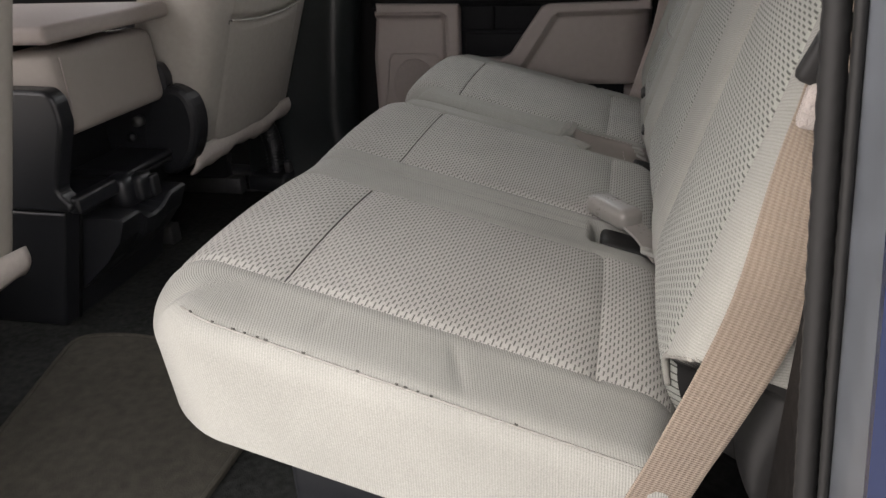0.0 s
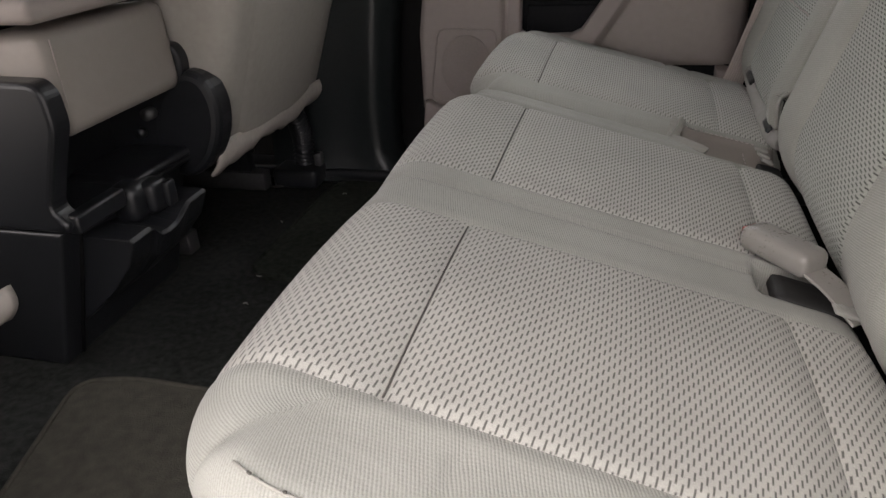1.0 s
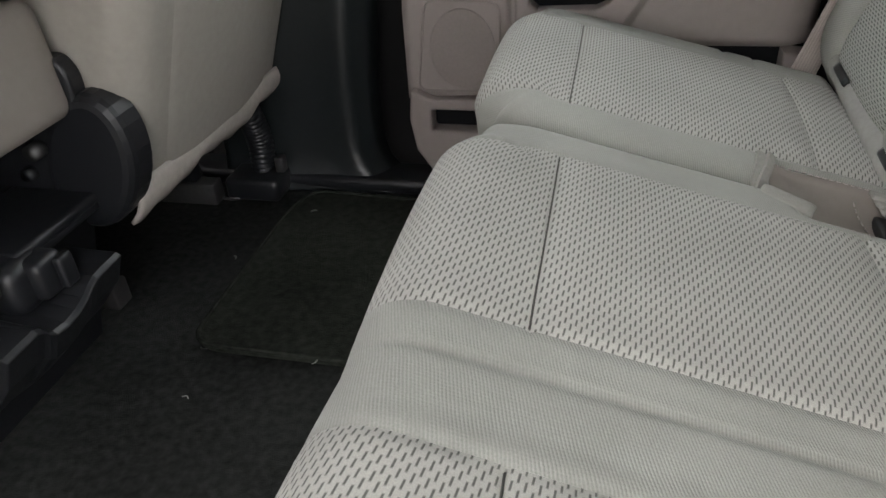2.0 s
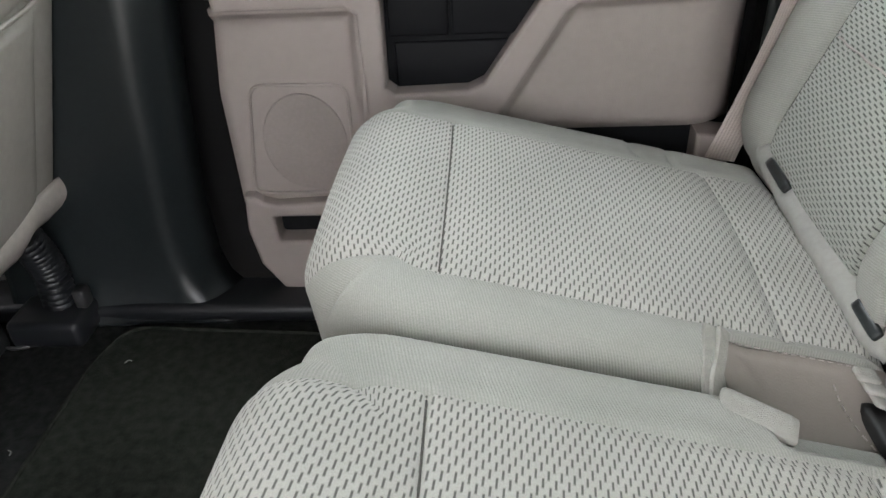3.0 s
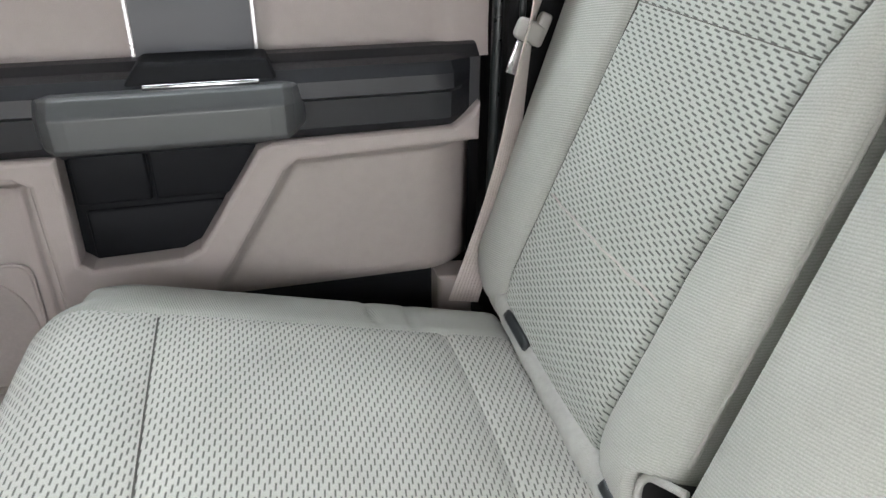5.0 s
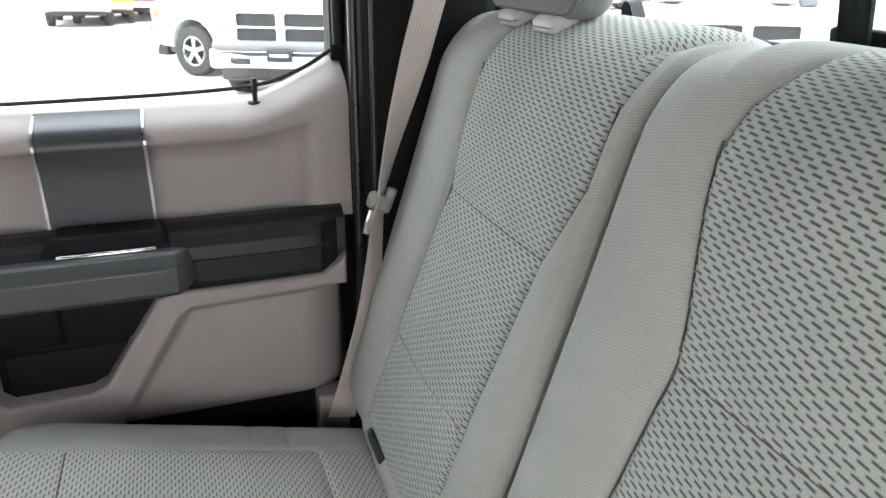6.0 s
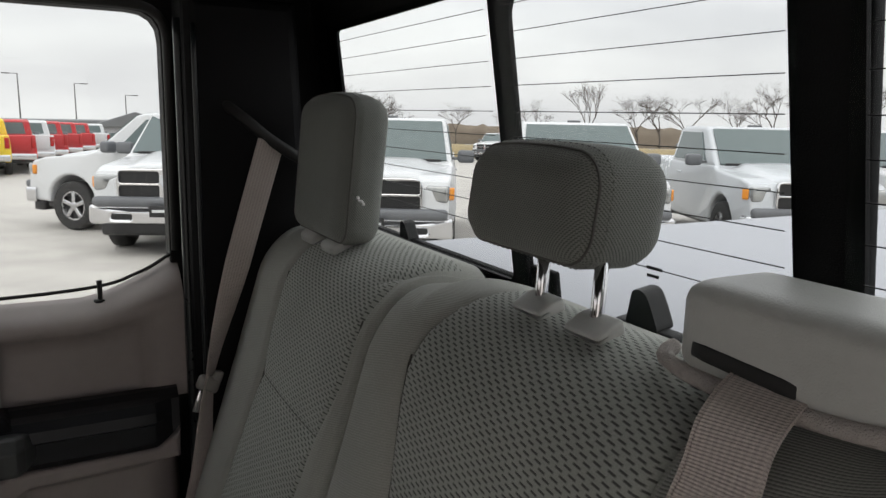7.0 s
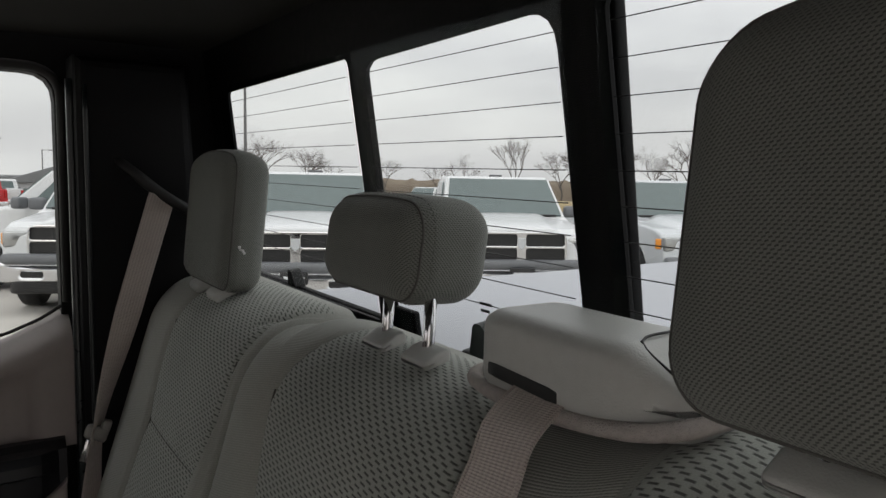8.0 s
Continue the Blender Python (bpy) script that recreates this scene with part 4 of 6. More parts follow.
def headrest(at, size, label, lean=12, posts=0.045, gap=0.03, r=0.035, shift=0.0, back=0.0, guide=(0.050, 0.050, 0.022), droop=0.01):
    t = thing("headrest", label, "headrest", at, "rear headrests")
    sx, sy, sz = size
    blk = round_block((sx, sy, sz), r, 14)
    def sag(y, z):
        return droop * abs(2 * y / sy) ** 2.4 * max(0.0, z / sz + 0.3)

    for v in blk.verts:
        v.co.z -= sag(v.co.y, v.co.z)
        v.co.x += back + 0.009 * (v.co.z / sz + 0.5)
        v.co.z += gap + sz / 2
        v.co.y += shift
    blk.normal_update()
    front = take(blk, lambda c, n: n.x < -0.5)
    rest = take(blk, lambda c, n: not n.x < -0.5)
    blk.free()
    rot = pose(0, 0, 0, 0, lean, 0)

    def outline(inset, grow, seg=8):
        """The rounded seam line round the front cover."""
        hy, hz, k = sy / 2 - r, sz / 2 - r, math.sqrt(1 - inset * inset) * r + grow
        out = []
        for cy, cz, a0 in ((1, 1, 0), (-1, 1, 90), (-1, -1, 180), (1, -1, 270)):
            for q in range(seg + 1):
                a = radians(a0 + 90 * q / seg)
                y, z = cy * hy + k * math.cos(a), cz * hz + k * math.sin(a)
                out.append((y, z))
        dense = []
        for (y0, z0), (y1, z1) in zip(out, out[1:] + out[:1]):
            m = max(1, int(math.hypot(y1 - y0, z1 - z0) / 0.008))
            dense += [(y0 + (y1 - y0) * q / m, z0 + (z1 - z0) * q / m) for q in range(m)]
        x = -sx / 2 + r - inset * r
        dense = [(y, z - sag(y, z)) for y, z in dense]
        return [rot @ Vector((x + back + 0.009 * (z / sz + 0.5), y + shift, z + gap + sz / 2)) for y, z in dense]

    part("piping", tube(outline(0.52, 0.0004), 0.0013, 6, True), M_PIPING, t)
    path = outline(0.22, 0.0003)
    marks = [tube([a.lerp(b, 0.15), a.lerp(b, 0.6)], 0.0005, 4) for a, b in zip(path, path[1:] + path[:1])]
    part("stitching", joined(*marks), M_STITCH, t)
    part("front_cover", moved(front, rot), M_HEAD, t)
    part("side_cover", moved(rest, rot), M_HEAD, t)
    for s in (-1, 1):
        part("post", moved(tube([(0, s * posts, -0.05), (0, s * posts, gap + 0.03)], 0.0062, 14), rot), M_CHROME, t, "chrome headrest post")
        g = round_block(guide, min(guide) * 0.27, 8)
        for v in g.verts:
            v.co.z -= 0.010 * max(0.0, -v.co.x / guide[0] + 0.1) * (1 if v.co.z > 0 else 0)
        moved(g, Matrix.Translation((-0.006, s * posts - 0.004, 0.003)) @ Matrix.Rotation(radians(-14), 4, "Y"))
        part("guide", g, M_BEZEL, t, "grey plastic post guide")
    return t


headrest((0.342, 0.003, 0.934), (0.108, 0.205, 0.110), "grey cloth centre headrest raised on chrome posts", 3, 0.041, 0.048, 0.036, 0.045, 0.010, (0.032, 0.047, 0.014))
headrest((0.316, 0.562, 0.918), (0.072, 0.235, 0.222), "tall grey cloth headrest with white paint specks", 3, 0.05, 0.004, 0.03, droop=0.018)
headrest((0.314, -0.477, 0.968), (0.085, 0.238, 0.230), "tall grey cloth headrest with stitched edges", 3, 0.03, 0.013, 0.04, guide=(0.034, 0.056, 0.016), droop=0.030)

specks = thing("paint_speck", "small white paint specks on the headrest cloth", "stain", kind="stuff")
sr = random.Random(11)
sb = []
for k in range(9):
    q = k / 8
    e = round_block((0.004, 0.0025 + 0.002 * sr.random(), 0.0025 + 0.002 * sr.random()), 0.001, 2)
    sb.append(moved(e, Matrix.Translation((0.310 + 0.004 * q, 0.455 - 0.030 * q + 0.004 * sr.random(), 0.999 - 0.012 * q + 0.004 * sr.random()))))
part("speck", joined(*sb), M_PAINT_SPECK, specks)

mark = thing("chalk_mark", "faint pale chalk line across the backrest cloth", "stain")
part("line", tube([Vector((0.08, 0.598 - 0.235 * k / 14, 0.29)) + Vector(BV) * (0.213 + 0.001 * math.sin(2.1 * k)) + Vector((-0.9565, 0, 0.2917)) * (0.0042 + 0.006 * (1 - (k / 7 - 1) ** 2)) for k in range(15)], 0.0012, 5), M_FELT, mark)

# ---- belt outlet on the backrest ----
outlet = thing("belt_outlet", "grey plastic belt outlet on the backrest with pale felt edge", "seat belt outlet")
ol = round_block((0.092, 0.212, 0.069), 0.017, 12)
for v in ol.verts:
    slant = max(0.0, (-0.045 - v.co.y) / 0.0625)
    if v.co.z > -0.01:
        v.co.z -= 0.036 * slant * (v.co.z + 0.01) / 0.047
    else:
        v.co.z += 0.012 * slant
    v.co.x += 0.030 * slant * max(0.0, -v.co.x / 0.046)
part("housing", moved(ol, Matrix.Translation((0.366, -0.252, 0.9695))), M_BEZEL, outlet)
part("cover_seam", tube(spline([(0.385, -0.292, 1.0045), (0.348, -0.298, 1.0025), (0.345, -0.330, 0.986), (0.352, -0.352, 0.972)], 12), 0.0011, 5), M_RUBBER, outlet)
part("slot", moved(round_block((0.010, 0.084, 0.0135), 0.004, 5), Matrix.Translation((0.3235, -0.205, 0.9545)) @ Matrix.Rotation(radians(3), 4, "X")), M_RUBBER, outlet, "dark belt slot")
part("felt_edge", tube(spline([(0.352, -0.118, 0.940), (0.330, -0.132, 0.938), (0.321, -0.18, 0.936), (0.320, -0.25, 0.940), (0.322, -0.31, 0.948), (0.335, -0.345, 0.957), (0.36, -0.362, 0.966)], 30), 0.0065, 8), M_FELT, outlet)
cb = thing("seat_belt", "beige shoulder belt webbing coming out of the backrest outlet", "seat belt", group="seat belts")
back_n = Vector((-0.9565, 0, 0.2917))


def on_back(y, s, n=0.003):
    return Vector((0.08, y, 0.29)) + Vector(BV) * s + back_n * n


belt_path = spline([(0.352, -0.222, 0.951), (0.322, -0.226, 0.949), (0.288, -0.232, 0.930), (0.270, -0.237, 0.902), on_back(-0.240, 0.60, 0.006), on_back(-0.243, 0.55, 0.003), on_back(-0.247, 0.48, 0.000), on_back(-0.250, 0.43, -0.006), on_back(-0.252, 0.40, -0.016)], 60)
part("webbing", ribbon(belt_path, (0, 1, 0.05), 0.050), M_BELT, cb)
for s in (-1, 1):
    part("selvedge", ribbon([q + Vector((0, s * 0.0262, 0.0013 * s)) for q in belt_path], (0, 1, 0.05), 0.0026, 0.0030), M_BELT, cb)

# ---- outboard belts ----
fb = thing("seat_belt", "beige shoulder belt hanging from the pillar loop with a grey latch", "seat belt", group="seat belts")
def twisted(n, *dirs):
    """Width directions along a strap, turning evenly through those given."""
    out = []
    for k in range(n + 1):
        s = k / n * (len(dirs) - 1)
        a = min(int(s), len(dirs) - 2)
        out.append(tuple(Vector(dirs[a]).lerp(Vector(dirs[a + 1]), s - a)))
    return out


part("webbing", ribbon(spline([(0.265, 0.720, 1.062), (0.205, 0.722, 0.86), (0.152, 0.722, 0.665), (0.128, 0.735, 0.46), (0.082, 0.748, 0.27)], 40), twisted(40, (1, 0.1, 0), (0.95, 0.2, 0), (0.45, 0.8, 0), (0.8, 0.4, 0), (1, 0.05, 0)), 0.047), M_BELT, fb)
part("loop", tube(spline([(0.200, 0.762, 1.122), (0.225, 0.730, 1.098), (0.26, 0.724, 1.068), (0.30, 0.722, 1.042), (0.36, 0.740, 1.012)], 24), 0.010, 10), M_RUBBER, fb)
part("latch", moved(joined(round_block((0.036, 0.016, 0.026), 0.007, 6), moved(round_block((0.016, 0.013, 0.040), 0.005, 5), Matrix.Translation((0.012, 0, 0.006)))), Matrix.Translation((0.146, 0.716, 0.652)) @ Matrix.Rotation(radians(22), 4, "Y")), M_BUCKLE, fb)
part("tongue", moved(boxed((-0.007, -0.002, -0.020), (0.007, 0.002, 0.020), 0.002), Matrix.Translation((0.131, 0.716, 0.622)) @ Matrix.Rotation(radians(20), 4, "Y")), M_CHROME, fb)
nb = thing("seat_belt", "tan shoulder belt stretched beside the seat to its floor anchor", "seat belt", group="seat belts")
part("webbing", ribbon(spline([(0.265, -0.735, 1.062), (0.20, -0.735, 0.80), (0.172, -0.730, 0.62), (0.160, -0.722, 0.47), (0.11, -0.722, 0.31), (0.075, -0.725, 0.22)], 40), twisted(40, (0.3, -1, 0), (0.3, -1, 0), (0.4, -0.8, 0), (0.9, -0.2, 0), (0.9, 0.1, 0), (0.9, 0.1, 0)), 0.052), M_BELT_TAN, nb)
part("latch", moved(round_block((0.016, 0.016, 0.036), 0.005, 5), Matrix.Translation((0.162, -0.738, 0.663)) @ Matrix.Rotation(radians(22), 4, "Y")), M_RUBBER, nb)
part("tongue", moved(boxed((-0.010, -0.002, 0.0), (0.010, 0.002, 0.012), 0.002), Matrix.Translation((0.170, -0.740, 0.680)) @ Matrix.Rotation(radians(22), 4, "Y")), M_CHROME, nb)
part("belt_stop", moved(round_block((0.016, 0.012, 0.030), 0.004, 4), Matrix.Translation((0.163, -0.742, 0.632)) @ Matrix.Rotation(radians(10), 4, "Y")), M_FELT, nb)

# ---- buckles ----


def buckle(at, yaw, label):
    t = thing("belt_buckle", label, "belt buckle", at, "belt buckles")
    t.rotation_euler = (0, radians(0), radians(yaw))
    part("body", moved(round_block((0.098, 0.043, 0.031), 0.011, 8), Matrix.Translation((-0.046, 0, 0.016))), M_BUCKLE, t)
    part("release_button", moved(round_block((0.012, 0.026, 0.016), 0.003, 3), Matrix.Translation((-0.092, 0, 0.018))), M_RED, t)
    part("strap", ribbon(spline([(0.0, 0, 0.008), (0.03, 0, 0.0), (0.07, 0, -0.02)], 10), (0, 1, 0), 0.034, 0.004), M_BUCKLE, t)
    return t


buckle((0.070, -0.218, 0.312), -52, "grey seat belt buckle lying on the cushion")

well = thing("buckle_well", "black block for the shaded gap under the seat belt buckle", "seat trim")
# solid black block, put in for the shade in the gap below the buckle
part("recess", moved(round_block((0.085, 0.058, 0.02), 0.008, 5), Matrix.Translation((0.066, -0.236, 0.2925)) @ Matrix.Rotation(0.25, 4, "Y")), M_RUBBER, well)
part("strap", moved(round_block((0.045, 0.024, 0.006), 0.0025, 4), Matrix.Translation((0.104, -0.268, 0.299)) @ Matrix.Rotation(0.3, 4, "Y")), M_FELTGREY, well)

# ---- between the cushions and the backrest ----
flap = thing("seat_flap", "pale felt strip tucked behind the cushion with black anchor slots", "seat trim")
part("strip", tube(spline([(0.128, 0.668, 0.326), (0.114, 0.645, 0.328), (0.110, 0.60, 0.325), (0.109, 0.48, 0.314), (0.109, 0.34, 0.306), (0.110, 0.31, 0.303), (0.122, 0.296, 0.298)], 40), [0.010] + [0.021 + 0.0008 * math.sin(1.7 * k) for k in range(39)] + [0.010], 12), M_FELTGREY, flap)
for yc, zc, ln in ((0.568, 0.337, 0.070), (0.312, 0.319, 0.050)):
    slot = moved(round_block((0.008, ln, 0.013), 0.0038, 5), Matrix.Translation((0.0935, yc, zc)) @ Matrix.Rotation(radians(4), 4, "X") @ Matrix.Rotation(radians(35), 4, "Y"))
    part("anchor_slot", slot, M_GLOSS, flap, "glossy black anchor slot")


def on_pad(y, s, lift):
    """A place on the backrest's rounded lower edge."""
    q = max(0.0, 0.128 - (s + 0.03))
    return on_back(y, s, lift - (0.128 - math.sqrt(0.128 ** 2 - min(q, 0.127) ** 2)))


for pts in (((0.291, 0.035), (0.292, 0.070), (0.285, 0.088), (0.268, 0.098), (0.243, 0.110)), ((-0.606, 0.030), (-0.608, 0.055), (-0.620, 0.070), (-0.655, 0.093), (-0.700, 0.122))):
    hinge = thing("hinge_piping", "pale cloth piping round the hinge opening of the backrest", "seat trim", group="hinge openings")
    part("piping", tube(spline([on_pad(q, s, 0.002) for q, s in pts], 24), 0.0038, 8), M_ROLL, hinge)
pocket = thing("buckle_cover", "smooth taupe vinyl cover between the cushions", "seat trim")
pc, rows = bmesh.new(), []


def seat_top(x):
    return 0.40 - 0.254 * (x + 0.30)


for i in range(19):
    x = -0.054 + 0.157 * i / 18
    row = []
    for j in range(11):
        h = j / 10
        wave = 0.0025 * math.sin(26 * x + 5 * h) + 0.006 * math.exp(-((x + 0.045 - 0.03 * h) / 0.008) ** 2)
        row.append(pc.verts.new((x + 0.004 * h, 0.278 - 0.072 * h ** 1.3, seat_top(x) - 0.014 - 0.044 * h ** 0.7 + wave)))
    rows.append(row)
for r0, r1 in zip(rows, rows[1:]):
    for j in range(10):
        pc.faces.new((r0[j], r1[j], r1[j + 1], r0[j + 1]))
pc.normal_update()
bmesh.ops.solidify(pc, geom=pc.faces[:], thickness=0.003)
bmesh.ops.recalc_face_normals(pc, faces=pc.faces)
part("cover", smooth(pc), M_TAUPE, pocket)
for k in range(16):
    x = -0.045 + 0.0085 * k
    part("stitch", tube([(x, 0.2755, seat_top(x) - 0.0115), (x + 0.005, 0.2755, seat_top(x + 0.005) - 0.0115)], 0.0009, 5), M_FELT, pocket)
for k in range(8):
    a, b = 0.272 - 0.0085 * k, 0.267 - 0.0085 * k
    za, zb = (seat_top(0.062) - 0.010 - 0.040 * ((0.278 - q) / 0.072) ** 0.6 for q in (a, b))
    part("stitch", tube([(0.053 + 0.00035 * k * k, a, za), (0.053 + 0.00035 * (k + 0.6) ** 2, b, zb)], 0.0009, 5), M_FELT, pocket)
for q, lab in ((0.0, "pale ribbed cloth strap"), (0.011, "")):
    part("edge_strap", ribbon(spline([(-0.060 + q, 0.284 - 0.4 * q, seat_top(-0.060) - 0.004), (-0.066 + q, 0.258, seat_top(-0.066) - 0.010 - 0.3 * q), (-0.072 + 0.6 * q, 0.230, seat_top(-0.072) - 0.022), (-0.075 + 0.3 * q, 0.206, seat_top(-0.075) - 0.030)], 16), (1, 0.15, -0.5 - 40 * q), 0.013, 0.0045), M_ROLL, pocket, lab)
part("tongue", moved(round_block((0.064, 0.030, 0.010), 0.0048, 5), Matrix.Translation((-0.044, 0.188, seat_top(-0.044) - 0.014)) @ Matrix.Rotation(radians(-23), 4, "Z") @ Matrix.Rotation(radians(13), 4, "Y")), M_ROLL, pocket, "pale cloth tongue")
# black block added for the deep shade at the cover's open end
part("opening", moved(round_block((0.040, 0.060, 0.016), 0.006, 5), Matrix.Translation((0.094, 0.226, seat_top(0.094) - 0.040)) @ Matrix.Rotation(radians(14), 4, "Y")), M_RUBBER, pocket)
part("frayed_end", joined(*[moved(round_block((0.022, 0.018, 0.006), 0.0025, 4), Matrix.Translation((0.082 + 0.004 * k, 0.268 - 0.011 * k, seat_top(0.085) - 0.012 - 0.006 * k)) @ Matrix.Rotation(0.25 + 0.1 * k, 4, "Y")) for k in range(3)]), M_ROLL, pocket)

# ---- front seats and console ----


def front_seat(name, y0, y1, label, pocket):
    t = thing(name, label, "front seat", (0, 0, 0), "front seats")
    w = y1 - y0
    up = Vector((0.33, 0, 0.944))
    mid = Vector((-0.876, (y0 + y1) / 2, 0.421)) + up * 0.18
    m = frame_of(mid, (0, 1, 0), up)
    length = 0.78

    def crown(u, v):
        return 0.018 * max(0, 1 - (2 * u / w) ** 2)

    def grooves(u, v):
        g = 0.007 * bump_at(abs(u), w / 2 - 0.085, 0.005)
        if pocket and abs(u) < w / 2 - 0.08:
            g = max(g, 0.020 * bump_at(v, -0.05 + 0.02 * (2 * u / w) ** 2, 0.006))
        return g

    bms = pad(w, length, 0.17, (0.045, 0.05), 0.06, crown, [grooves], lambda u, v, n: "back_panel" if abs(u) < w / 2 - 0.085 else "back_bolster", 0.011)
    for key in sorted(bms):
        part(key, moved(bms[key], m), M_SEATBACK, t)
    sk, rows = bmesh.new(), []
    for i in range(41):
        q = y0 + (w - 0.008) * i / 40
        sag = 0.006 * math.sin(0.3 * i + y0) + 0.003 * math.sin(1.1 * i)
        col = []
        for j in range(7):
            h = j / 6
            z = 0.272 + 0.003 * math.sin(0.4 * i) - h * (0.056 + sag)
            x = -0.876 + 0.35 * (z - 0.421) + 0.004 + 0.011 * math.sin(math.pi * h) + 0.002 * h * math.sin(0.7 * i)
            col.append(sk.verts.new((x, q, z)))
        rows.append(col)
    for c0, c1 in zip(rows, rows[1:]):
        for j in range(6):
            sk.faces.new((c0[j], c1[j], c1[j + 1], c0[j + 1]))
    sk.normal_update()
    bmesh.ops.solidify(sk, geom=sk.faces[:], thickness=0.006)
    bmesh.ops.recalc_face_normals(sk, faces=sk.faces)
    part("skirt", smooth(sk), M_SKIRT, t, "loose pinkish cloth skirt along the lower edge")
    top_n = lambda u: crown(u, 0) + 0.002
    hem = [m @ Vector((u, -0.048 + 0.02 * (2 * u / w) ** 2, top_n(u) - 0.002)) for u in ((-0.5 + k / 24) * (w - 0.175) for k in range(25))]
    part("pocket_hem", tube(hem, 0.0028, 8), M_SEATBACK, t)
    for s in (-1, 1):
        line = [m @ Vector((s * (w / 2 - 0.085), -length / 2 + 0.06 + (length - 0.14) * k / 20, crown(w / 2 - 0.085, 0) - 0.005)) for k in range(21)]
        part("side_seam", tube(line, 0.0014, 6), M_THREAD, t)
    part("cushion", boxed((-1.55, y0 + 0.02, 0.20), (-1.08, y1 - 0.02, 0.36), 0.05, 4), M_SEATBACK, t)
    disc = plate([(-0.955 + 0.072 * math.cos(a) + 0.022 * math.sin(a), 0.325 + 0.105 * math.sin(a)) for a in (2 * math.pi * k / 32 for k in range(32))], (), "y", y0 - 0.035, 0.05, 0.016, 3)
    part("recliner_cover", disc, M_BLACK, t)
    for yy in (y0 + 0.06, y1 - 0.12):
        part("seat_rail", boxed((-1.55, yy - 0.02, 0.0), (-1.06, yy + 0.02, 0.05), 0.004), M_STEEL, t)
        part("riser", boxed((-1.50, yy - 0.015, 0.05), (-1.10, yy + 0.015, 0.22), 0.004), M_BLACK, t)
    return t


front_seat("front_seat", 0.205, 0.755, "beige cloth front passenger seat with a map pocket", True)
front_seat("front_seat", -0.87, -0.325, "beige cloth driver seat with a loose lower skirt", True)

# ---- under the passenger seat ----
conduit = thing("wiring_conduit", "black corrugated conduit behind the passenger seat rail", "conduit")
cp = spline([(-0.985, 0.66, 0.25), (-0.978, 0.685, 0.18), (-0.975, 0.70, 0.12), (-0.978, 0.70, 0.05)], 60)
part("tube", tube(cp, [0.024 + 0.005 * (k % 3 == 0) for k in range(61)], 12), M_BLACK, conduit)
part("foot", boxed((-1.05, 0.64, 0.0), (-0.925, 0.73, 0.052), 0.012, 3), M_BLACK, conduit)
part("clip", boxed((-0.945, 0.685, 0.05), (-0.925, 0.71, 0.085), 0.004), M_STEEL, conduit)
wire = thing("floor_wire", "thin dark wire lying across the carpet", "wire")
part("strand", tube(spline([(-1.108, 0.645, 0.105), (-1.115, 0.675, 0.03), (-1.08, 0.655, 0.006), (-1.04, 0.637, 0.006), (-0.996, 0.657, 0.006)], 24), 0.0035, 6), M_STEEL, wire)
part("plug", boxed((-1.122, 0.632, 0.095), (-1.096, 0.656, 0.118), 0.004), M_STEEL, wire)
lint = thing("lint", "scraps of pale lint on the black carpet", "litter", kind="stuff")
lr = random.Random(3)
lb = []
for k in range(6):
    x, y, a = lr.uniform(-0.92, -0.5), lr.uniform(-0.6, 0.6), lr.uniform(0, 6.28)
    h = 0.016
    lb.append(tube([(x, y, h), (x + 0.006 * math.cos(a), y + 0.006 * math.sin(a), h + 0.001), (x + 0.012 * math.cos(a + 0.6), y + 0.012 * math.sin(a + 0.6), h)], 0.0008, 4))
part("scrap", joined(*lb), M_FELTGREY, lint)

con = thing("centre_console", "black plastic console with folded beige armrest pad", "centre console")
part("armrest_pad", moved(round_block((0.14, 0.315, 0.158), 0.024, 10), Matrix.Translation((-1.02, 0.032, 0.474)) @ Matrix.Rotation(radians(-4), 4, "Y")), M_TAUPE, con, "taupe padded armrest")
part("pad_seam", tube([(-0.9515, -0.108, 0.412 + 0.012 * k) for k in range(12)], 0.0012, 6), M_BEIGE, con)
part("armrest_lid", boxed((-1.32, -0.172, 0.574), (-0.915, 0.205, 0.606), 0.012, 4), M_BEIGE_VINYL, con, "pale beige armrest lid")
part("side_bracket", plate(rounded([(-1.32, 0.502), (-0.952, 0.496), (-0.936, 0.478), (-0.933, 0.431), (-0.955, 0.377), (-0.985, 0.300), (-0.960, 0.276), (-0.966, 0.262), (-1.32, 0.262)], 0.014), (), "y", -0.168, 0.035, 0.008, 3), M_BLACK, con)
part("side_bracket", plate(rounded([(-1.32, 0.482), (-0.952, 0.479), (-0.938, 0.455), (-0.940, 0.416), (-0.965, 0.372), (-0.970, 0.300), (-0.946, 0.272), (-1.32, 0.262)], 0.014), (), "y", 0.172, 0.028, 0.007, 3), M_BLACK, con)
part("base", plate([(-1.5, 0.0), (-1.058, 0.0), (-0.982, 0.258), (-1.5, 0.258)], (), "y", -0.164, 0.352, 0.006, 3), M_BLACK, con)
part("tray", boxed((-1.30, -0.150, 0.258), (-0.958, 0.185, 0.274), 0.006, 3), M_BLACK, con)
part("tray_back", boxed((-1.20, -0.164, 0.27), (-1.12, 0.196, 0.568), 0.006, 3), M_BLACK, con)
part("tray_lip", boxed((-0.980, -0.155, 0.255), (-0.952, -0.035, 0.287), 0.006, 3), M_BLACK, con)
part("tray_step", boxed((-1.10, 0.004, 0.268), (-0.956, 0.180, 0.286), 0.008, 4), M_BLACK, con)
part("tray_bulge", moved(round_block((0.060, 0.075, 0.075), 0.022, 8), Matrix.Translation((-0.972, 0.006, 0.246))), M_BLACK, con)
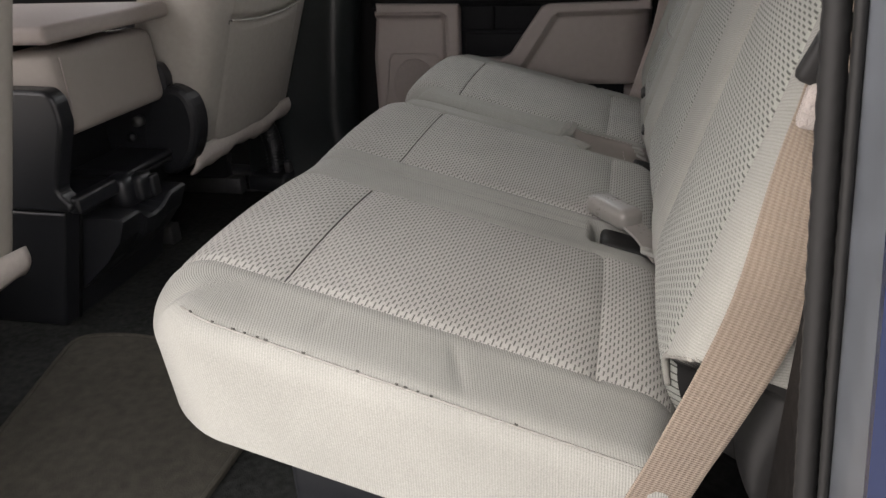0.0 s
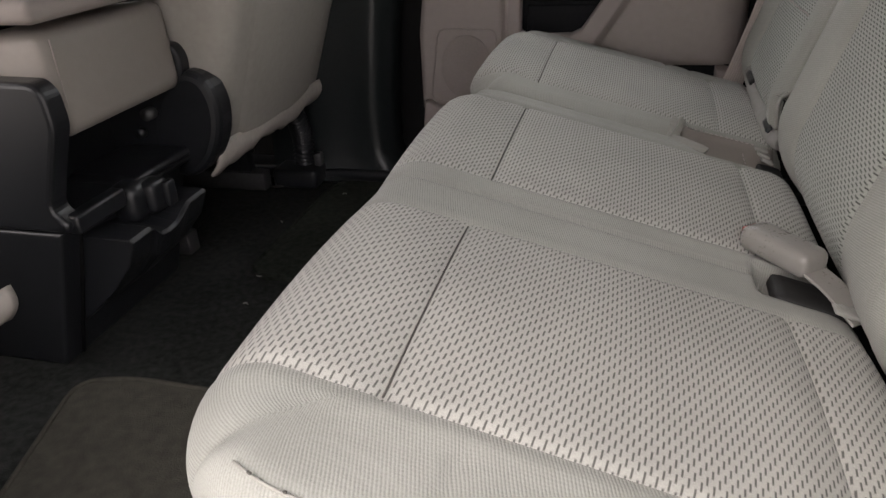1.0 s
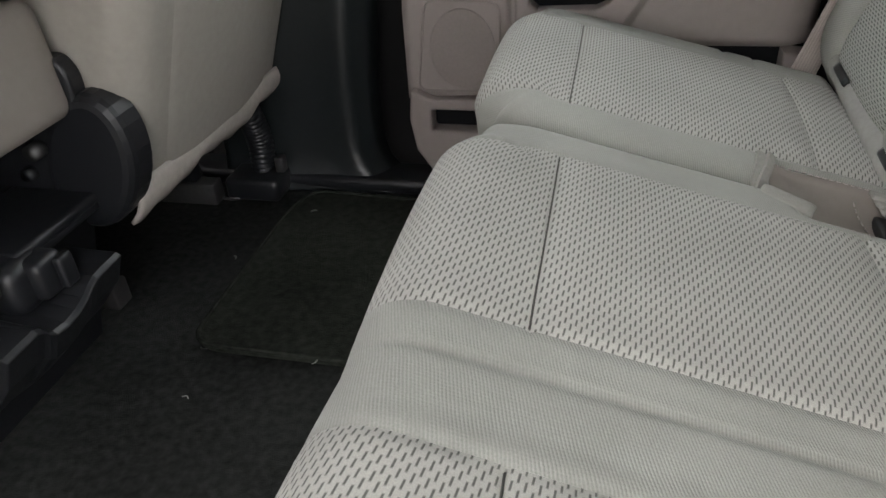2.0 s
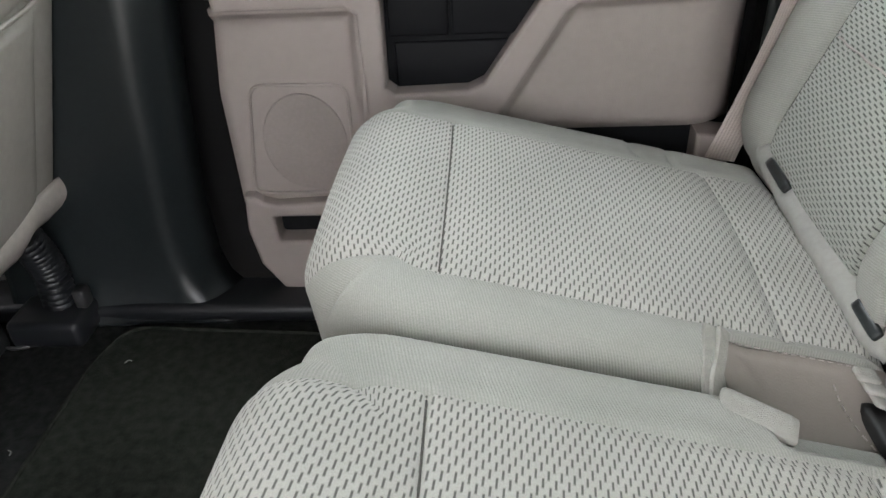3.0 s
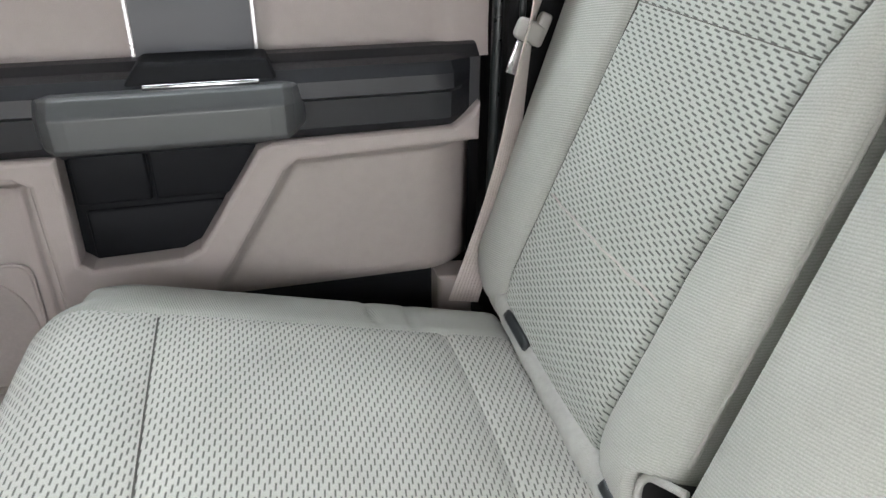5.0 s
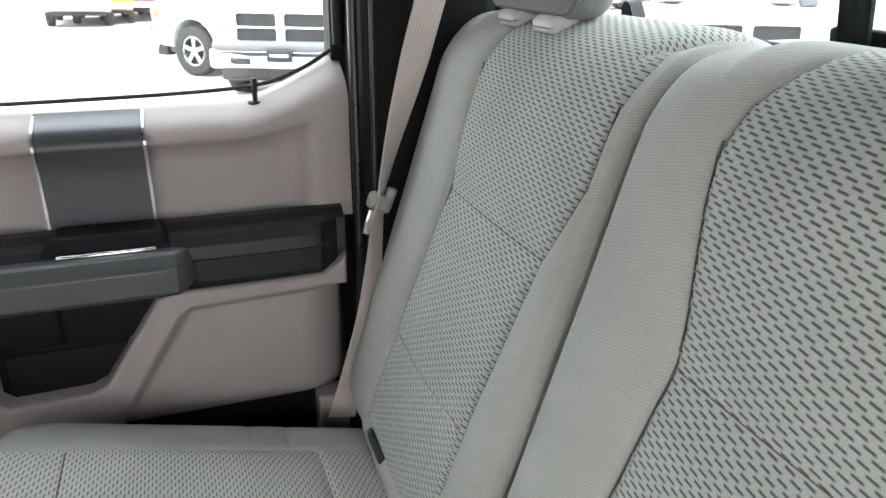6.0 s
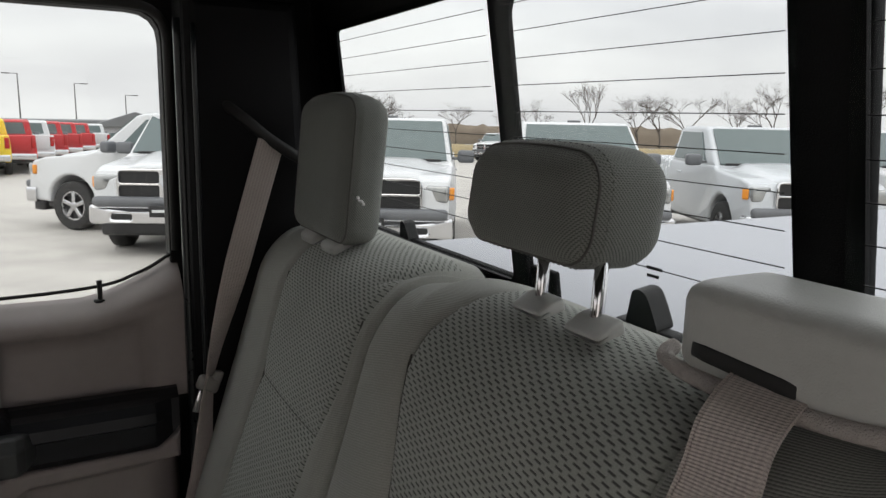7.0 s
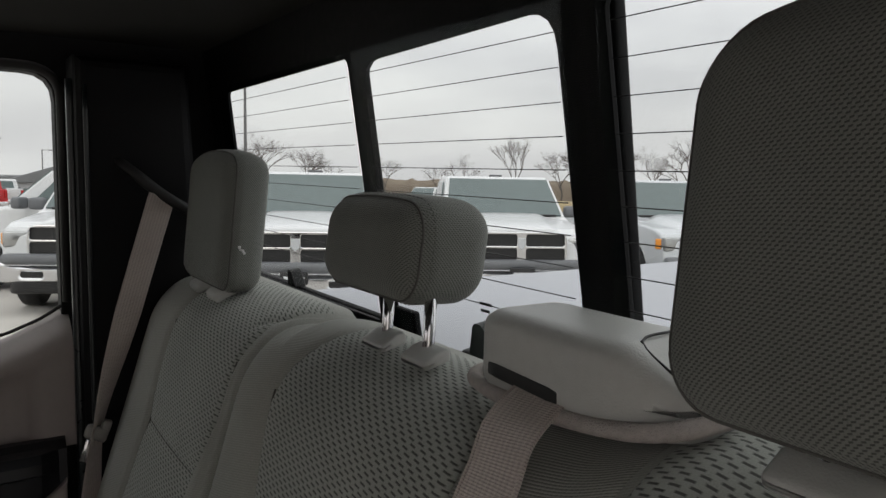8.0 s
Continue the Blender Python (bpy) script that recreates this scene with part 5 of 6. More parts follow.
part("panel_seam", boxed((-0.004, -0.0015, 0.0), (0.004, 0.0015, 0.262), 0.001), M_PILLAR, con).matrix_local = Matrix.Translation((-1.056, -0.122, 0.0)) @ Matrix.Rotation(radians(16.4), 4, "Y")
# storage bin across the back of the console, with a dip for a bottle in its rim
bn, secs = bmesh.new(), []
for y, zr in ((-0.115, 0.228), (-0.062, 0.228), (-0.052, 0.223), (-0.045, 0.213), (-0.036, 0.206), (-0.015, 0.203), (0.008, 0.205), (0.026, 0.211), (0.042, 0.220), (0.056, 0.225), (0.085, 0.226), (0.112, 0.226)):
    sec = [(-1.02, 0.232), (-0.904, zr + 0.002), (-0.897, zr - 0.003), (-0.916, 0.180 + 0.8 * (zr - 0.228)), (-0.960, 0.128 + 0.4 * (zr - 0.228)), (-1.032, 0.066), (-1.06, 0.066)]
    secs.append([bn.verts.new((x, y, z)) for x, z in sec])
for c0, c1 in zip(secs, secs[1:]):
    for q in range(7):
        bn.faces.new((c0[q], c1[q], c1[(q + 1) % 7], c0[(q + 1) % 7]))
bn.faces.new(secs[0])
bn.faces.new(secs[-1][::-1])
bmesh.ops.recalc_face_normals(bn, faces=bn.faces)
bmesh.ops.bevel(bn, geom=[e for e in bn.edges if len(e.link_faces) == 2 and e.calc_face_angle(0) > 0.7], offset=0.0025, segments=2, affect="EDGES", profile=0.5)
part("storage_bin", bn, M_BLACK, con)
part("latch_knob", moved(round_block((0.055, 0.050, 0.058), 0.012, 6), Matrix.Translation((-0.952, 0.022, 0.250))), M_BLACK, con)
part("latch_tab", moved(round_block((0.014, 0.026, 0.046), 0.005, 5), Matrix.Translation((-0.920, 0.036, 0.250))), M_BLACK, con)
part("hinge_knob", tube([(-1.02, 0.174, 0.352), (-1.02, 0.150, 0.352)], 0.012, 14), M_STEEL, con)
part("hinge_knob", tube([(-1.05, 0.174, 0.312), (-1.05, 0.158, 0.312)], 0.010, 14), M_BLACK, con)

for pts, lab, mat_cloth in (([(-0.990, -0.215), (-0.90, -0.190), (-0.75, -0.196), (-0.50, -0.19), (-0.50, -0.66), (-0.865, -0.66), (-0.900, -0.54)], "carpet floor mat behind the driver seat, coloured lighter for the doorway light", M_MAT_LIT),
                 ([(-0.885, 0.17), (-0.50, 0.165), (-0.50, 0.66), (-0.86, 0.68), (-0.885, 0.6)], "carpet floor mat behind the passenger seat, coloured darker for the shade there", M_MAT_SHADED)):
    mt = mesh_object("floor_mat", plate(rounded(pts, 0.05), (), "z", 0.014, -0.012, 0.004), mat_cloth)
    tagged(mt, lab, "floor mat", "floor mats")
    part("binding", tube([(x, y, 0.0145) for x, y in rounded(pts, 0.05)], 0.004, 6, True), mat_cloth, mt)

# ---- outside ----
M_LOT = material("pale_concrete_lot", (0.44, 0.42, 0.39), 0.9, 0, 0.2, 0.6, 0.3, 60)
LOT = Matrix.Translation((4.05, 8.0, GROUND)) @ Matrix.Rotation(-0.027, 4, (0.89, -0.45, 0)) @ Matrix.Translation((-4.05, -8.0, -GROUND))   # the lot falls away from the cab
lot = mesh_object("ground", moved(plate([(1500 * math.cos(a), 1500 * math.sin(a)) for a in (2 * math.pi * k / 48 for k in range(48))], (), "z", GROUND, -0.1, 0), LOT), M_LOT)
tagged(lot, "pale concrete dealer lot reaching the horizon", "ground", kind="structure")

bed = thing("tonneau_cover", "pale grey ribbed cover over the truck bed behind the cab", "bed cover")
M_COVER = material("pale_grey_vinyl_cover", (0.36, 0.37, 0.40), 0.55, 0, 0.06, 6, 0.2, 300)
part("cover", boxed((0.52, -0.85, 0.82), (2.45, 0.85, 0.85), 0.012, 3), M_COVER, bed)
part("bed_side", boxed((0.52, 0.85, -0.2), (2.5, 1.0, 0.82), 0.03, 3), M_BLUEPAINT, bed)
part("bed_side", boxed((0.52, -1.0, -0.2), (2.5, -0.85, 0.82), 0.03, 3), M_BLUEPAINT, bed)


# ---- parked pickups ----
M_WHITE = material("white_car_paint", (0.60, 0.61, 0.62), 0.18, 0, 0.03, 2)
M_SILVERPAINT = material("silver_car_paint", (0.54, 0.56, 0.58), 0.22, 0.2, 0.05, 3)
M_REDPAINT = material("red_car_paint", (0.45, 0.02, 0.025), 0.2, 0, 0.05, 2)
M_YELLOWPAINT = material("yellow_car_paint", (0.75, 0.55, 0.03), 0.2, 0, 0.05, 2)
M_GREYTRIM = material("grey_bumper_plastic", (0.13, 0.135, 0.145), 0.5, 0, 0.08, 10)
M_GRILLE = material("black_grille_mesh", (0.012, 0.012, 0.013), 0.4, 0, 0.3, 200)
M_LAMP = material("clear_headlight", (0.38, 0.385, 0.38), 0.12, 0.7, 0.4, 60)
M_AMBER = material("amber_marker_lens", (0.75, 0.28, 0.04), 0.15, 0, 0.1, 40)
M_TAIL = material("red_tail_lens", (0.4, 0.01, 0.01), 0.15, 0, 0.1, 40)
M_SCREEN = material("tinted_windscreen", (0.10, 0.13, 0.13), 0.08, 0, 0.1, 3, spec=0.45)
M_TYRE = material("tyre_rubber", (0.02, 0.02, 0.02), 0.8, 0, 0.2, 30)
M_RIM = material("alloy_rim", (0.5, 0.5, 0.51), 0.25, 0.9, 0.1, 20)


def oval(a0, b0, a1, b1, r, seg=5):
    return rounded(rect(a0, b0, a1, b1), r, seg)


def wheel(parent, x, y, side):
    n = 28
    tyre = bmesh.new()
    prof = [(0.24, -0.11), (0.36, -0.125), (0.395, -0.10), (0.40, 0.0), (0.395, 0.10), (0.36, 0.125), (0.24, 0.11)]
    rings = [[tyre.verts.new((x + r * math.cos(2 * math.pi * k / n), y + w, 0.40 + r * math.sin(2 * math.pi * k / n))) for r, w in prof] for k in range(n)]
    for k in range(n):
        for j in range(len(prof) - 1):
            tyre.faces.new((rings[k][j], rings[k][j + 1], rings[(k + 1) % n][j + 1], rings[(k + 1) % n][j]))
    bmesh.ops.recalc_face_normals(tyre, faces=tyre.faces)
    w = part("wheel", smooth(tyre), M_TYRE, parent)
    rim = [plate([(x + 0.25 * math.cos(2 * math.pi * k / n), 0.40 + 0.25 * math.sin(2 * math.pi * k / n)) for k in range(n)],
                 [[(x + 0.215 * math.cos(2 * math.pi * k / n), 0.40 + 0.215 * math.sin(2 * math.pi * k / n)) for k in range(n)]], "y", y + side * 0.10, -side * 0.08, 0.004)]
    for k in range(5):
        a = 2 * math.pi * k / 5 + 0.3
        sp = boxed((0.0, -0.025, -0.035), (0.24, 0.025, 0.035), 0.012)
        rim.append(moved(sp, Matrix.Translation((x, y + side * 0.075, 0.40)) @ Matrix.Rotation(-a, 4, "Y")))
    rim.append(moved(boxed((-0.06, -0.03, -0.06), (0.06, 0.03, 0.06), 0.025), Matrix.Translation((x, y + side * 0.08, 0.40))))
    part("rim", joined(*rim), M_RIM, w)
    part("hub_back", plate([(x + 0.24 * math.cos(2 * math.pi * k / n), 0.40 + 0.24 * math.sin(2 * math.pi * k / n)) for k in range(n)], (), "y", y + side * 0.02, -side * 0.05, 0), M_GRILLE, w)


def pickup(label, paint, group):
    """A full-size pickup whose nose points along -x, standing on z = 0."""
    t = thing("pickup_truck", label, "pickup truck", (0, 0, 0), group)

    def archpts(cx):
        return [(cx + 0.47 * math.cos(a), 0.43 + 0.47 * math.sin(a)) for a in (math.pi * k / 12 for k in range(13))]

    low = [(0.14, 0.46), (0.06, 0.62), (0.10, 0.84), (0.12, 1.00), (0.20, 1.11), (0.45, 1.17), (1.35, 1.25), (1.50, 1.30), (5.75, 1.36), (5.80, 0.55), (5.4, 0.45)]
    low += archpts(4.65) + [(4.1, 0.42)] + [(2.0, 0.42)] + archpts(1.02) + [(0.5, 0.45)]
    body = plate(low, (), "y", -0.99, 1.98, 0.0)
    for v in body.verts:
        x, z = v.co.x, v.co.z
        k = 1.0
        if x < 0.9:
            k -= 0.10 * (1 - x / 0.9) ** 2
        k -= 0.05 * max(0, (z - 0.95) / 0.4)
        k -= 0.02 * max(0, (0.7 - z) / 0.3)
        v.co.y *= k
    bmesh.ops.bevel(body, geom=[e for e in body.edges if len(e.link_faces) == 2 and e.calc_face_angle(0) > 0.9], offset=0.045, segments=3, affect="EDGES", profile=0.5)
    part("body", body, paint, t)
    # bonnet with a raised middle
    hood = bmesh.new()
    rows = []
    for i in range(9):
        x = 0.18 + 1.30 * i / 8
        z = 1.10 + 0.20 * (i / 8) ** 0.7
        half = 0.80 + 0.10 * i / 8
        rows.append([hood.verts.new((x + 0.10 * (abs(s) ** 3) * (1 - i / 8), half * s, z + 0.055 * max(0, 1 - (abs(s) / 0.72) ** 6) - 0.03 * abs(s) ** 2 + 0.012 * bump_at(abs(s), 0.55, 0.08))) for s in (-1 + 2 * j / 20 for j in range(21))])
    for r0, r1 in zip(rows, rows[1:]):
        for j in range(20):
            hood.faces.new((r0[j], r1[j], r1[j + 1], r0[j + 1]))
    hood.normal_update()
    bmesh.ops.solidify(hood, geom=hood.faces[:], thickness=0.03)
    bmesh.ops.recalc_face_normals(hood, faces=hood.faces)
    part("bonnet", smooth(hood), paint, t)
    # cab
    cabp = [(1.42, 1.26), (2.20, 1.86), (2.35, 1.90), (3.45, 1.92), (3.62, 1.86), (3.72, 1.30)]
    cab = plate(cabp, (), "y", -0.93, 1.86, 0.0)
    for v in cab.verts:
        v.co.y *= 1 - 0.13 * max(0, (v.co.z - 1.28) / 0.64)
    bmesh.ops.bevel(cab, geom=[e for e in cab.edges if len(e.link_faces) == 2 and e.calc_face_angle(0) > 0.5], offset=0.05, segments=3, affect="EDGES", profile=0.5)
    part("cab", cab, paint, t)

    def quad(name, pts, mat, th=0.012, lab=""):
        bm = bmesh.new()
        f = bm.faces.new([bm.verts.new(p) for p in pts])
        bm.normal_update()
        n = f.normal.copy()
        got = bmesh.ops.extrude_face_region(bm, geom=[f])
        bmesh.ops.translate(bm, verts=[v for v in got["geom"] if isinstance(v, bmesh.types.BMVert)], vec=n * th)
        bmesh.ops.recalc_face_normals(bm, faces=bm.faces)
        return part(name, bm, mat, t, lab)

    quad("windscreen", [(1.475, -0.855, 1.312), (2.165, -0.765, 1.845), (2.165, 0.765, 1.845), (1.475, 0.855, 1.312)], M_SCREEN, 0.02)
    part("wiper_cowl", boxed((1.46, -0.78, 1.300), (1.54, 0.78, 1.338), 0.01), M_GRILLE, t)
    quad("rear_screen", [(3.70, -0.70, 1.38), (3.70, 0.70, 1.38), (3.64, 0.62, 1.80), (3.64, -0.62, 1.80)], M_SCREEN, 0.012)
    for s in (-1, 1):
        pts = [(1.95, s * 0.917, 1.36), (2.42, s * 0.836, 1.80), (3.42, s * 0.832, 1.82), (3.55, s * 0.917, 1.36)]
        quad("side_window", pts if s > 0 else pts[::-1], M_SCREEN, 0.014)
        part("mirror", moved(round_block((0.16, 0.24, 0.18), 0.05, 5), Matrix.Translation((1.92, s * 1.12, 1.37))), M_GREYTRIM, t)
        part("mirror_arm", boxed((1.90, min(s * 0.90, s * 1.04), 1.32), (1.96, max(s * 0.90, s * 1.04), 1.36), 0.01), M_GREYTRIM, t)
        # headlight wraps the corner, with an amber end
        part("headlight", moved(boxed((-0.03, -0.14, -0.10), (0.10, 0.14, 0.10), 0.03, 3), Matrix.Translation((0.135, s * 0.76, 0.965)) @ Matrix.Rotation(s * 0.28, 4, "Z")), M_LAMP, t)
        part("marker", moved(boxed((-0.03, -0.035, -0.075), (0.10, 0.035, 0.075), 0.02, 3), Matrix.Translation((0.20, s * 0.885, 0.965)) @ Matrix.Rotation(s * 0.75, 4, "Z")), M_AMBER, t)
        part("door_handle", boxed((2.95, min(s * 0.975, s * 1.0), 1.12), (3.15, max(s * 0.975, s * 1.0), 1.15), 0.01), paint, t)
        part("tail_light", boxed((5.74, min(s * 0.80, s * 0.94), 0.92), (5.815, max(s * 0.80, s * 0.94), 1.28), 0.02), M_TAIL, t)
        for x in (1.02, 4.65):
            wheel(t, x, s * 0.86, s)
    # grille: chrome surround and cross over black mesh
    part("grille_mesh", plate(oval(-0.58, 0.765, 0.58, 1.132, 0.08), (), "x", 0.085, 0.05, 0.0), M_GRILLE, t)
    sur = plate(oval(-0.60, 0.745, 0.60, 1.150, 0.13), [oval(-0.565, 0.782, -0.062, 0.934, 0.03), oval(0.062, 0.782, 0.565, 0.934, 0.03), oval(-0.560, 0.966, -0.062, 1.116, 0.03), oval(0.062, 0.966, 0.560, 1.116, 0.03)], "x", 0.045, 0.05, 0.012, 2)
    part("grille_surround", sur, M_CHROME, t, "chrome grille surround")
    part("badge", plate(rounded([(-0.055, 1.07), (0.055, 1.07), (0.045, 0.96), (0, 0.91), (-0.045, 0.96)], 0.015), (), "x", 0.035, 0.02, 0.006), M_SILVERPAINT, t, "plain shield badge")
    # bumper
    part("bumper_cover", boxed((-0.02, -0.90, 0.66), (0.25, 0.90, 0.79), 0.05, 3), M_GREYTRIM, t)
    bump = plate(oval(-0.97, 0.43, 0.97, 0.68, 0.06), [oval(-0.66, 0.50, -0.40, 0.57, 0.03), oval(0.40, 0.50, 0.66, 0.57, 0.03)], "x", -0.06, 0.22, 0.035, 3)
    for v in bump.verts:
        v.co.x += 0.12 * abs(v.co.y / 0.97) ** 3
    part("bumper", bump, M_CHROME, t, "chrome front bumper")
    part("fog_recess", boxed((0.0, -0.70, 0.48), (0.06, 0.70, 0.59), 0.01), M_GRILLE, t)
    part("front_plate", boxed((-0.085, -0.16, 0.54), (-0.062, 0.16, 0.69), 0.006), M_GRILLE, t, "dark dealer plate")
    part("plate_bar", boxed((-0.092, -0.12, 0.60), (-0.084, 0.12, 0.635), 0.003), M_WHITE, t)
    part("air_dam", boxed((0.06, -0.82, 0.28), (0.30, 0.82, 0.46), 0.04, 3), M_GRILLE, t)
    part("underbody", boxed((0.35, -0.80, 0.34), (5.5, 0.80, 0.55), 0.03), M_GRILLE, t)
    part("rear_bumper", boxed((5.76, -0.95, 0.50), (5.95, 0.95, 0.72), 0.04, 3), M_CHROME, t)
    part("tailgate", boxed((5.77, -0.78, 0.80), (5.83, 0.78, 1.34), 0.02), paint, t)
    part("cab_light", boxed((2.42, -0.10, 1.90), (2.50, 0.10, 1.935), 0.012), M_GREYTRIM, t)
    return t


def park(x, y, hx, hy):
    """A place for a truck: its nose at x, y and pointing along hx, hy."""
    return LOT @ pose(x, y, GROUND, 0, 0, math.degrees(math.atan2(hy, hx)) - 180)


ROW = (-0.489, -0.872)
white_truck = pickup("white pickup truck facing the cab on the lot", M_WHITE, "parked pickups")
white_truck.matrix_basis = park(3.2, 7.3, *ROW)
for px_, py_ in ((5.95, 6.46), (11.5, 4.65)):
    copy_thing(white_truck, park(px_, py_, *ROW))
copy_thing(white_truck, park(1.16, 9.35, -0.407, -0.914))
copy_thing(white_truck, park(0.16, 14.0, -0.70, 0.714))
silver_truck = pickup("silver pickup truck with amber markers facing the cab", M_SILVERPAINT, "parked pickups")
silver_truck.matrix_basis = park(8.85, 5.45, *ROW)
red_truck = pickup("red pickup truck seen from behind on the lot", M_REDPAINT, "parked pickups")
AWAY = (-0.05, 0.999)


def park_tail(azim, dist):
    """A place for a truck seen from behind: its tail at a bearing and distance from the cab."""
    x, y = dist * math.cos(radians(azim)) + 5.8 * AWAY[0], dist * math.sin(radians(azim)) + 5.8 * AWAY[1]
    return park(x, y, *AWAY)


red_truck.matrix_basis = park_tail(92.9, 29)
for azim, dist in ((90.6, 34.5), (89.5, 38.5), (88.5, 43)):
    copy_thing(red_truck, park_tail(azim, dist))
yellow_truck = pickup("yellow pickup truck seen from behind on the lot", M_YELLOWPAINT, "parked pickups")
yellow_truck.matrix_basis = park_tail(94.6, 27.5)
copy_thing(silver_truck, park_tail(96.2, 26))
copy_thing(white_truck, park_tail(91.6, 31.5))
copy_thing(white_truck, park_tail(87.4, 48))
for px_, py_ in ((9.0, 41.0), (13.5, 42.0), (19.0, 44.0), (30, 38), (36, 33), (44, 26), (26, 42)):
    copy_thing(white_truck, park(px_, py_, -0.8, -0.6))

# ---- distance ----
M_BARK = material("bare_winter_bark", (0.10, 0.085, 0.075), 0.95, 0, 0.3, 5)
M_GRASS = material("dry_winter_grass", (0.28, 0.22, 0.12), 1.0, 0, 0.3, 1.0, 0.5, 20)
M_HEDGE = material("brown_far_wood", (0.16, 0.13, 0.10), 1.0, 0, 0.4, 2.0)
M_POLE = material("grey_lamp_pole", (0.12, 0.12, 0.12), 0.6, 0.4, 0.1, 5)


def bare_tree(label, at, height, seed, spread=0.5):
    rnd = random.Random(seed)
    t = thing("bare_tree", label, "tree", at, "bare winter trees")
    trunk, limbs = [], []

    def grow(p, d, length, r, depth):
        q = p + d * length
        mid = p + d * length * 0.5 + Vector((rnd.uniform(-1, 1), rnd.uniform(-1, 1), 0)) * length * 0.06
        (trunk if depth == 0 else limbs).append(tube([p, mid, q], [r, r * 0.85, r * 0.66], 5 if depth < 2 else 3))
        if depth >= 6:
            return
        for k in range(3):
            a = rnd.uniform(0, 6.28)
            side = Vector((math.cos(a), math.sin(a), 0))
            nd = (d + side * rnd.uniform(0.5, 1.15) * spread * 1.9 + Vector((0, 0, 0.10))).normalized()
            grow(p + d * length * rnd.uniform(0.6, 1.0), nd, length * rnd.uniform(0.58, 0.80), r * 0.58, depth + 1)

    grow(Vector((0, 0, 0)), Vector((rnd.uniform(-0.08, 0.08), rnd.uniform(-0.08, 0.08), 1)).normalized(), height * 0.36, height * 0.015, 0)
    part("trunk", joined(*trunk), M_BARK, t)
    part("crown", joined(*limbs), M_BARK, t)
    return t


def spot(azim, dist):
    return LOT @ Vector((-0.035 + dist * math.cos(azim), -0.62 + dist * math.sin(azim), GROUND))


TREES = [(1.225, 62, 7.5, 0.55), (1.175, 85, 8.0, 0.5), (1.150, 88, 7.0, 0.5), (1.06, 120, 8, 0.5), (0.962, 100, 7.0, 0.5), (0.881, 95, 9.5, 0.28), (0.820, 95, 8.5, 0.5),
         (0.79, 95, 9.0, 0.55), (0.755, 92, 9.0, 0.5), (0.70, 95, 7.5, 0.4), (0.654, 85, 9.0, 0.5), (0.60, 80, 9.0, 0.55), (0.55, 80, 9.5, 0.5), (0.99, 130, 7, 0.5)]
for k, (az, dist, h, sp) in enumerate(TREES):
    bare_tree("bare leafless winter tree beyond the lot", spot(az, dist), h, 11 + k, sp)


def lamp_pole(at, height, yaw):
    t = thing("street_lamp", "tall grey lot lamp on a slim pole", "street lamp", at, "lot lamps")
    part("pole", tube([(0, 0, 0), (0, 0, height)], [0.11, 0.07], 10), M_POLE, t)
    c, s = math.cos(yaw), math.sin(yaw)
    part("arm", tube([(0, 0, height - 0.05), (1.1 * c, 1.1 * s, height - 0.02)], 0.04, 8), M_POLE, t)
    part("lamp_head", moved(boxed((-0.45, -0.16, -0.08), (0.45, 0.16, 0.06), 0.03), Matrix.Translation((1.3 * c, 1.3 * s, height - 0.03)) @ Matrix.Rotation(yaw, 4, "Z")), M_POLE, t)


lamp_pole(spot(1.247, 42), 7.2, 1.243 + 1.57)
lamp_pole(spot(1.541, 120), 8.0, 0.0)
lamp_pole(spot(1.485, 120), 6.6, 0.0)
lamp_pole(spot(1.440, 130), 6.4, 0.0)
lamp_pole(spot(1.60, 110), 8.4, 3.14)
# grass bank and woods along the far edge
rnd = random.Random(5)


